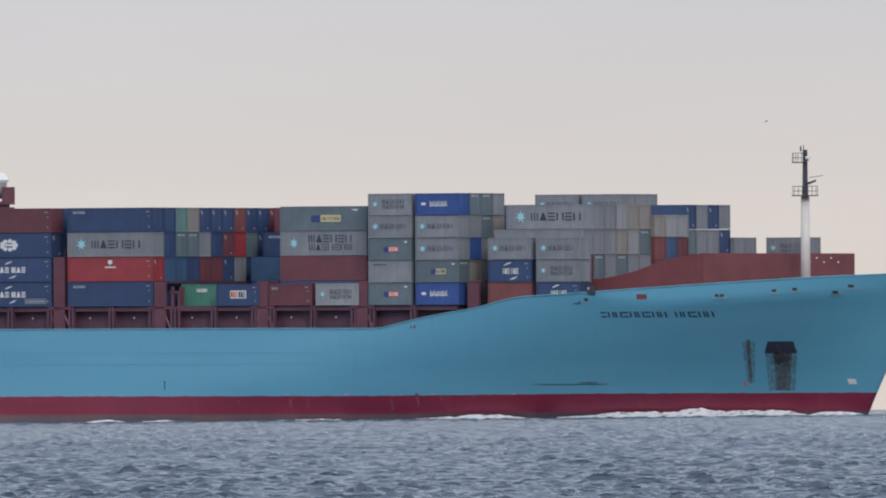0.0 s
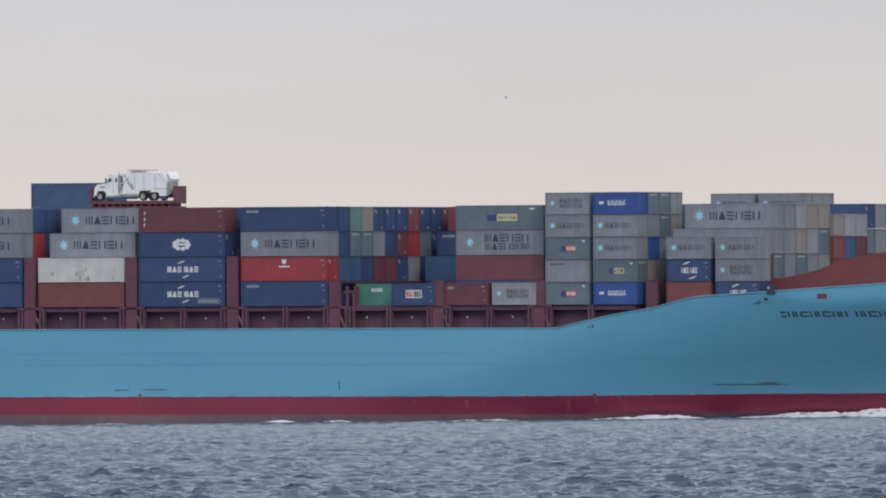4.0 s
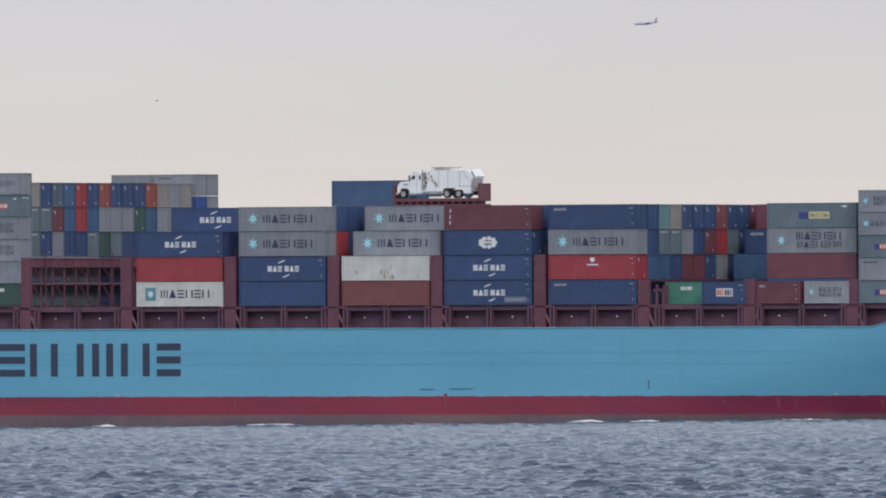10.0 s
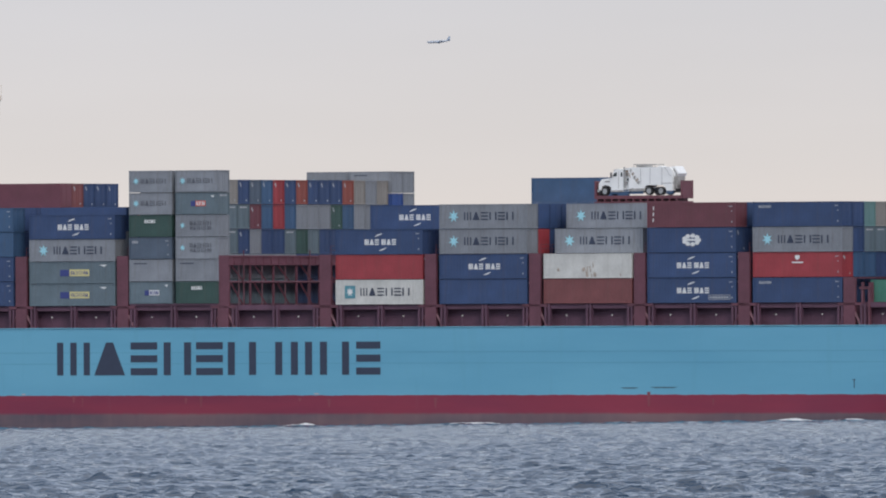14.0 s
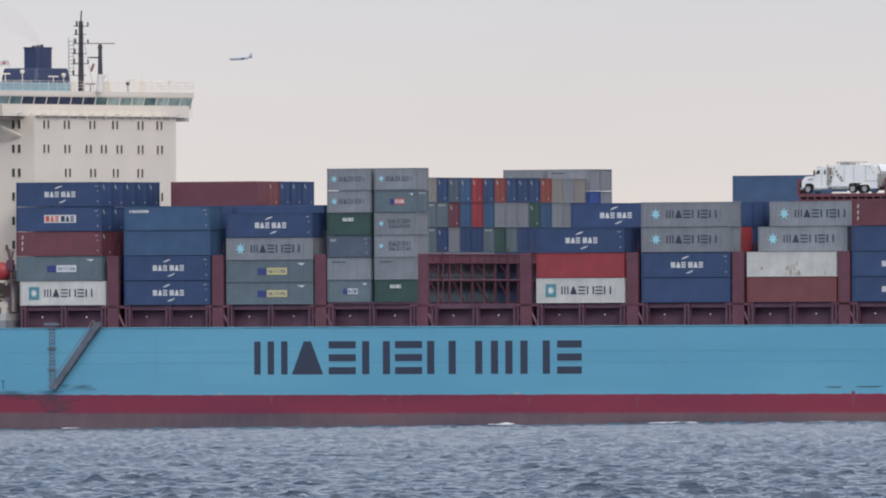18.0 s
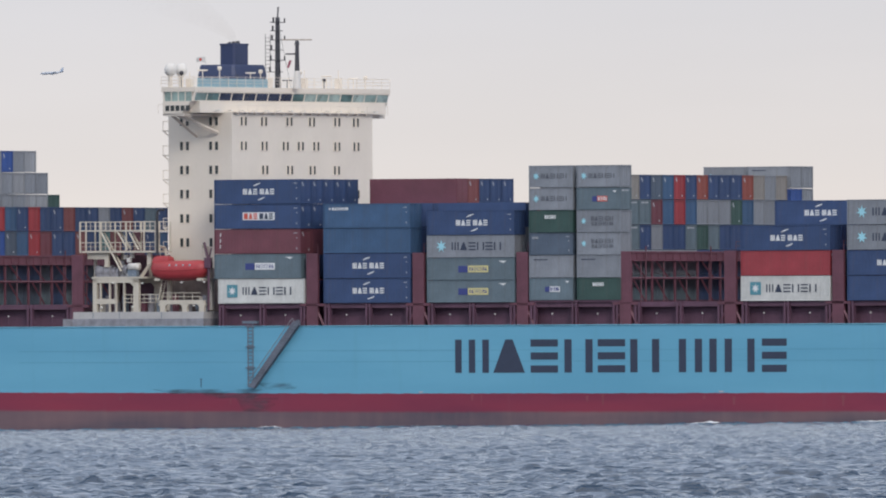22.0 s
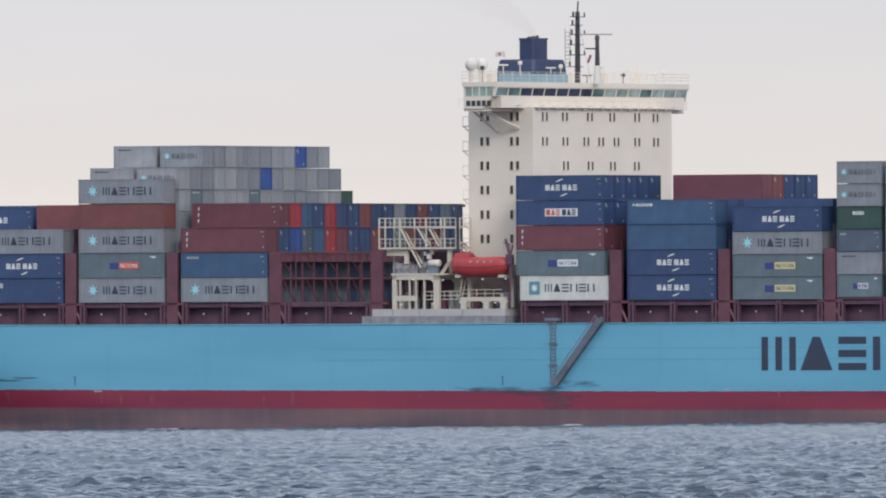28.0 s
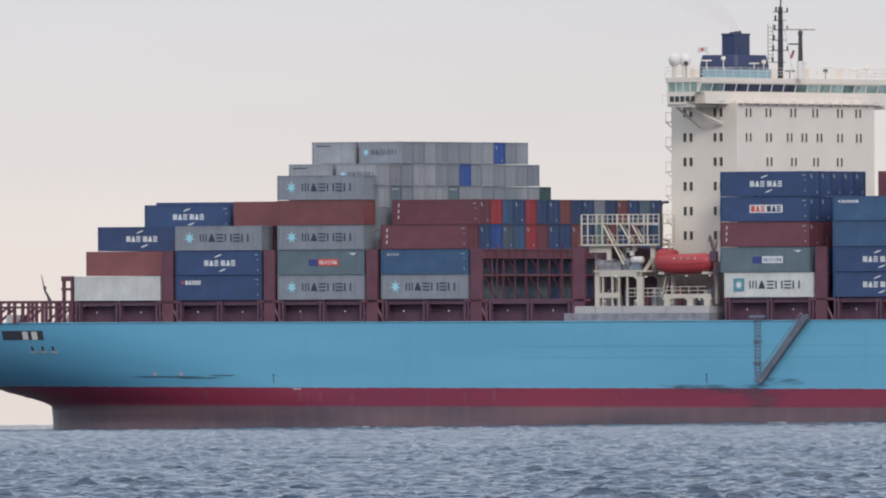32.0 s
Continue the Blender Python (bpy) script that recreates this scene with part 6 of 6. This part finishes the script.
part("front_bumper", piece(box, 0.0, 0.1, 0.40, 0.3, 2.32, 0.75), rim_grey, lorry)
for x in (1.1, 7.2, 8.85):
    for y in (0.0, 1.95):
        wheel = part("tyre", piece(rod, (x, y, 0.50), (x, y + 0.45, 0.50), 0.50, 18), rubber, lorry)
        part("rim", piece(rod, (x, y - 0.02, 0.50), (x, y + 0.46, 0.50), 0.32, 12), rim_grey, wheel)
for y in (0.35, 2.08):
    part("headlamp", piece(rod, (0.08, y, 1.05), (0.22, y, 1.05), 0.14, 8), lamp_white, lorry)
for x in (1.0, 5.0, 9.0):
    part("lashing_chain", piece(rod, (x, -0.0, 0.9), (x - 0.7, -0.02, 0.0), 0.03, 4), mast_dark, lorry)
riding(lorry, pose(RACK_U + 0.35, RACK_V + 0.02, RACK_W + 0.90))

# ---- sea ----


def sea_height(x, y):
    """Waves in metres over the mean sea, on numpy arrays: low swell, and chop that steepens in scattered patches."""
    g = np.random.default_rng(5)

    def waves(lengths, spread):
        h = np.zeros_like(x)
        for lam, n in lengths:
            for _ in range(n):
                k = 2 * math.pi / (lam * g.uniform(0.75, 1.3))
                a = g.normal(-0.5 * math.pi, spread)
                h += lam ** 0.5 * np.sin(k * (x * math.cos(a) + y * math.sin(a)) + g.uniform(0, 6.28))
        return h / sum(lam * n / 2 for lam, n in lengths) ** 0.5

    swell = waves(((16, 4), (8, 6), (4.5, 9)), 0.34)
    patch = np.clip(waves(((5, 5), (2.4, 7)), 1.2) - 0.15, 0, 2.2)
    chop = waves(((2.6, 9), (1.7, 14), (1.1, 20)), 0.30)
    return SWELL * swell + chop * (CHOP + PEAK * patch ** 1.5)


SWELL, CHOP, PEAK, RIPPLE = 0.018, 0.040, 0.006, 0.034


def ripples(shape, along, across, seed):
    """Random short-crested ripples: noise smoothed over a few steps along and across the crests."""
    h = np.random.default_rng(seed).normal(size=shape)
    for axis, n in ((1, along), (0, across)):
        total = np.zeros_like(h)
        for k in range(n):
            total += np.roll(h, k, axis=axis) * (1 - abs(2 * k - n + 1) / (n + 1))
        h = total
    return h / h.std()


def build_sea():
    dense = np.radians(np.linspace(-1.42, 1.42, 440))
    wide = np.radians(np.concatenate([np.linspace(3, 40, 14), np.linspace(50, 180, 12)]))
    ang = np.concatenate([-wide[::-1], dense, wide[:-1]])
    d = [0.02, 20, 60, 120, 200, 280, 340, 400]
    while d[-1] < 1100:
        d.append(d[-1] * 1.0007)
    while d[-1] < 2650:
        d.append(d[-1] * 1.0009)
    while d[-1] < 5400:
        d.append(d[-1] * 1.006)
    d = np.array(d)
    A, R = np.meshgrid(ang, d)
    X, Y = R * np.sin(A), R * np.cos(A)
    fade = np.clip((R - 200) / 200, 0, 1) * np.where(np.abs(A) < 0.06, 1, 0)
    far = np.clip((R - 550) / 700, 0, 1)
    short = ripples(A.shape, 15, 1, 31) * (1 - far) + 1.5 * ripples(A.shape, 7, 1, 32) * far
    short = np.exp(np.clip(0.75 * short, -3, 1.7)) - 1.3          # narrow crests, wide troughs
    gust = 0.75 + 0.45 * np.clip(ripples(A.shape, 40, 10, 33) - 0.6, 0, 1.5)
    Z = (RANGE ** 2 - R ** 2) / (2 * EARTH) + fade * (sea_height(X, Y) + RIPPLE * short * gust) - 0.15
    nr, na = A.shape
    me = bpy.data.meshes.new("sea")
    idx = np.arange(nr * na).reshape(nr, na)
    nxt = np.roll(idx, -1, axis=1)
    quads = np.stack([idx[:-1], nxt[:-1], nxt[1:], idx[1:]], axis=-1).reshape(-1, 4)[:, ::-1]
    me.vertices.add(nr * na)
    me.vertices.foreach_set("co", np.stack([X, Y, Z], axis=-1).astype(np.float32).ravel())
    me.loops.add(quads.size)
    me.loops.foreach_set("vertex_index", quads.astype(np.int32).ravel())
    me.polygons.add(len(quads))
    me.polygons.foreach_set("loop_start", np.arange(0, quads.size, 4, dtype=np.int32))
    me.polygons.foreach_set("use_smooth", np.ones(len(quads), dtype=bool))
    me.update(calc_edges=True)
    me.materials.append(sea_mat)
    return tagged(new("water", me), "choppy grey-blue open sea with small waves", "sea", kind="structure")


sea = build_sea()


def foam_bank(u0, u1, height, seed=1, reach=2.6, off=0.6, wake=False):
    """A breaking crest that leans on the hull: a ragged ridge falling away to the water."""
    g = np.random.default_rng(seed)
    ob = tagged(new("breaking_wave"), "white breaking wave along the ship's waterline", "wave", kind="stuff")
    n, k = max(24, int((u1 - u0) * 6)), 12
    t = np.linspace(0, 1, n)
    rough = np.zeros(n)
    for lam in (9.0, 4.2, 2.1, 1.1, 0.6):
        rough += np.sin(t * (u1 - u0) / lam * 6.28 * g.uniform(0.8, 1.2) + g.uniform(0, 6.28)) * (lam / 9) ** 0.7
    crest = height * 1.75 * t ** 0.9 * (1 - t) ** 0.45 * (0.78 + 0.13 * rough)
    bm = bmesh.new()
    rows = []
    for i in range(n):
        u = u0 + (u1 - u0) * t[i]
        side = 2.5 if wake else BEAM / 2 - half_beam(u, 0.4)
        row = []
        for j in range(k):
            s = j / (k - 1)
            z = max(0.02, crest[i]) * (1 - s) ** 1.5- 0.30 * s - 0.02
            row.append(bm.verts.new((u + g.uniform(-0.04, 0.04), side - off - reach * s + g.uniform(-0.08, 0.08), z + g.uniform(-0.04, 0.04) * (1 - s))))
        rows.append(row)
    for a, b in zip(rows, rows[1:]):
        for j in range(k - 1):
            bm.faces.new((a[j], b[j], b[j + 1], a[j + 1]))
    part("spray", bm, foam_mat, ob, smooth=True)["kind"] = "stuff"
    riding(ob, pose(0, 0, math.tan(radians(TRIM)) * (u0 + u1) / 2 - 0.12))


for k, (u0, u1, h) in enumerate(((9, 38, 1.55), (37, 42.8, 0.9), (-9, 6.3, 0.90), (-27, -17, 0.45), (-46, -40, 0.45), (-54, -47, 0.55), (-78, -71, 0.30), (-121, -116, 0.45),
                                 (-99, -90, 0.45), (-181, -177, 0.40), (-241, -233, 0.30), (-161, -157, 0.28))):
    foam_bank(u0, u1, h, k)
foam_bank(-345, -289, 1.2, 50, 4, 0.5, True)

# ---- exhaust haze over the funnel ----
haze = bpy.data.materials.new("thin_brown_exhaust")
haze.use_nodes = True
hn, hl = haze.node_tree.nodes, haze.node_tree.links
hn["Principled BSDF"].inputs["Base Color"].default_value = (0.34, 0.28, 0.22, 1)
hn["Principled BSDF"].inputs["Roughness"].default_value = 1
h_clear, h_mix = hn.new("ShaderNodeBsdfTransparent"), hn.new("ShaderNodeMixShader")
h_co, h_sep, h_noise, h_amt = hn.new("ShaderNodeUVMap"), hn.new("ShaderNodeSeparateXYZ"), hn.new("ShaderNodeTexNoise"), hn.new("ShaderNodeMath")
h_map = hn.new("ShaderNodeMapping")
h_map.inputs["Scale"].default_value = (4.0, 3.0, 1)
h_noise.inputs["Scale"].default_value, h_noise.inputs["Detail"].default_value = 1.6, 4
h_amt.operation = "MULTIPLY"
hl.new(h_co.outputs[0], h_sep.inputs[0])
hl.new(h_co.outputs[0], h_map.inputs["Vector"])
hl.new(h_map.outputs[0], h_noise.inputs["Vector"])
hl.new(h_noise.outputs[0], h_amt.inputs[0])
hl.new(h_sep.outputs["Y"], h_amt.inputs[1])
hl.new(h_amt.outputs[0], h_mix.inputs["Fac"])
hl.new(h_clear.outputs[0], h_mix.inputs[1])
hl.new(hn["Principled BSDF"].outputs[0], h_mix.inputs[2])
hl.new(h_mix.outputs[0], hn["Material Output"].inputs["Surface"])
smoke = tagged(new("exhaust_smoke"), "thin brown exhaust smoke drifting aft from the funnel", "smoke", kind="stuff")
# a widening plume; its thickness thins to nothing at the rim and along its way
bm = bmesh.new()
thick = bm.loops.layers.uv.new("UVMap")
rings, SIDES, STEPS = [], 24, 16
for k in range(STEPS + 1):
    t = k / STEPS
    c, r = Vector((-197.2 - 15 * t ** 1.25, 20.3, 44.5 + 7.5 * t ** 0.85)), 0.3 + 2.6 * t ** 0.9
    rings.append([bm.verts.new(c + Vector((0.6 * r * math.sin(a), r * math.cos(a) * 0.9, r * math.sin(a)))) for a in [6.2832 * i / SIDES for i in range(SIDES)]])
for k in range(STEPS):
    for i in range(SIDES):
        q = (rings[k][i], rings[k + 1][i], rings[k + 1][(i + 1) % SIDES], rings[k][(i + 1) % SIDES])
        f = bm.faces.new(q)
        for loop, (kk, ii) in zip(f.loops, ((k, i), (k + 1, i), (k + 1, i + 1), (k, i + 1))):
            depth = abs(math.cos(6.2832 * ii / SIDES)) ** 1.3
            loop[thick].uv = (kk / STEPS * 3, 0.10 * depth * (1 - kk / STEPS) ** 1.1)
plume = part("plume", bm, haze, smoke, smooth=True)
plume["kind"] = "stuff"
riding(smoke, Matrix.Identity(4))

# ---- aircraft and bird ----
jet = tagged(new("airliner"), "distant pale blue airliner flying with its wheels up", "aircraft")
rings = []
for k in range(13):
    t = k / 12
    x = -0.5 + t
    r = 0.055 * min(1, (t / 0.12) ** 0.5 if t < 0.12 else 1) * (1 if t < 0.68 else 1 - 0.8 * ((t - 0.68) / 0.32))
    r = max(r, 0.006)
    rings.append([(x, r * math.cos(a), r * math.sin(a) + (0.02 * max(0, (t - 0.68) / 0.32))) for a in np.linspace(0, 2 * math.pi, 12, endpoint=False)])
part("fuselage", piece(loft, rings), plane_grey, jet, smooth=True)
for s in (-1, 1):
    wing = part("wing", piece(loft, [[(-0.08, s * 0.04, -0.025), (0.10, s * 0.04, -0.025), (0.10, s * 0.04, -0.01), (-0.08, s * 0.04, -0.01)], [(0.13, s * 0.46, 0.02), (0.18, s * 0.46, 0.02), (0.18, s * 0.46, 0.026), (0.13, s * 0.46, 0.026)]]), plane_blue, jet)
    part("engine", piece(rod, (-0.04, s * 0.16, -0.05), (0.06, s * 0.16, -0.05), 0.026, 8, 0.02), plane_blue, wing)
    part("tailplane", piece(loft, [[(0.38, s * 0.01, 0.03), (0.47, s * 0.01, 0.03), (0.47, s * 0.01, 0.04), (0.38, s * 0.01, 0.04)], [(0.46, s * 0.17, 0.045), (0.50, s * 0.17, 0.045), (0.50, s * 0.17, 0.05), (0.46, s * 0.17, 0.05)]]), plane_blue, jet)
part("tail_fin", piece(slab, [(0.32, 0.03), (0.45, 0.2), (0.51, 0.2), (0.48, 0.03)], -0.008, 0.008), plane_blue, jet)
jet.scale = (4.9, 4.9, 4.9)
gull = tagged(new("gull"), "small grey gull gliding over the sea", "bird")
part("bird_body", piece(ball, (0, 0, 0), 0.22, 0.07, 0.07, 6), bird_grey, gull)
for s in (-1, 1):
    part("bird_wing", piece(loft, [[(-0.1, 0, 0.02), (0.08, 0, 0.02), (0.08, 0, 0.04), (-0.1, 0, 0.04)], [(0.02, s * 0.3, 0.12), (0.14, s * 0.3, 0.12), (0.14, s * 0.3, 0.13), (0.02, s * 0.3, 0.13)], [(0.12, s * 0.6, 0.06), (0.17, s * 0.6, 0.06), (0.17, s * 0.6, 0.065), (0.12, s * 0.6, 0.065)]]), bird_grey, gull)


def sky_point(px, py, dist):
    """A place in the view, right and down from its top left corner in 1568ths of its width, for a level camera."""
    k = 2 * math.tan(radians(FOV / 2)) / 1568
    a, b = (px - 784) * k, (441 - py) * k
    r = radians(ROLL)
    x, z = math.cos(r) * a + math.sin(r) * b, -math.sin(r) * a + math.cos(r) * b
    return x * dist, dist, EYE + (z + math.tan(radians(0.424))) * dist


def motions():
    for ob, m in carried_along:
        walk(ob, [(t, ship_pose(t) @ m) for t in (0.0, 32.0)])
    rows = []
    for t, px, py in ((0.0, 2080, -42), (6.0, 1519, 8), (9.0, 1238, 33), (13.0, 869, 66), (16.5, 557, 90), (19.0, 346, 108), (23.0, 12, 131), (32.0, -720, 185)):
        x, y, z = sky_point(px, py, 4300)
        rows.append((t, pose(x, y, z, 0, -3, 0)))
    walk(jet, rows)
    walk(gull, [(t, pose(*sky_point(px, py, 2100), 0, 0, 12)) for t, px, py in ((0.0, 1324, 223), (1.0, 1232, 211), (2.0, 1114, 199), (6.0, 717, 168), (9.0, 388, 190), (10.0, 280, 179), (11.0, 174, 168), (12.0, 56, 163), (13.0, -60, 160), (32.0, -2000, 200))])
    walk(sea, [(t, pose(0, -1.3 * t, 0)) for t in (0.0, 32.0)])


motions()
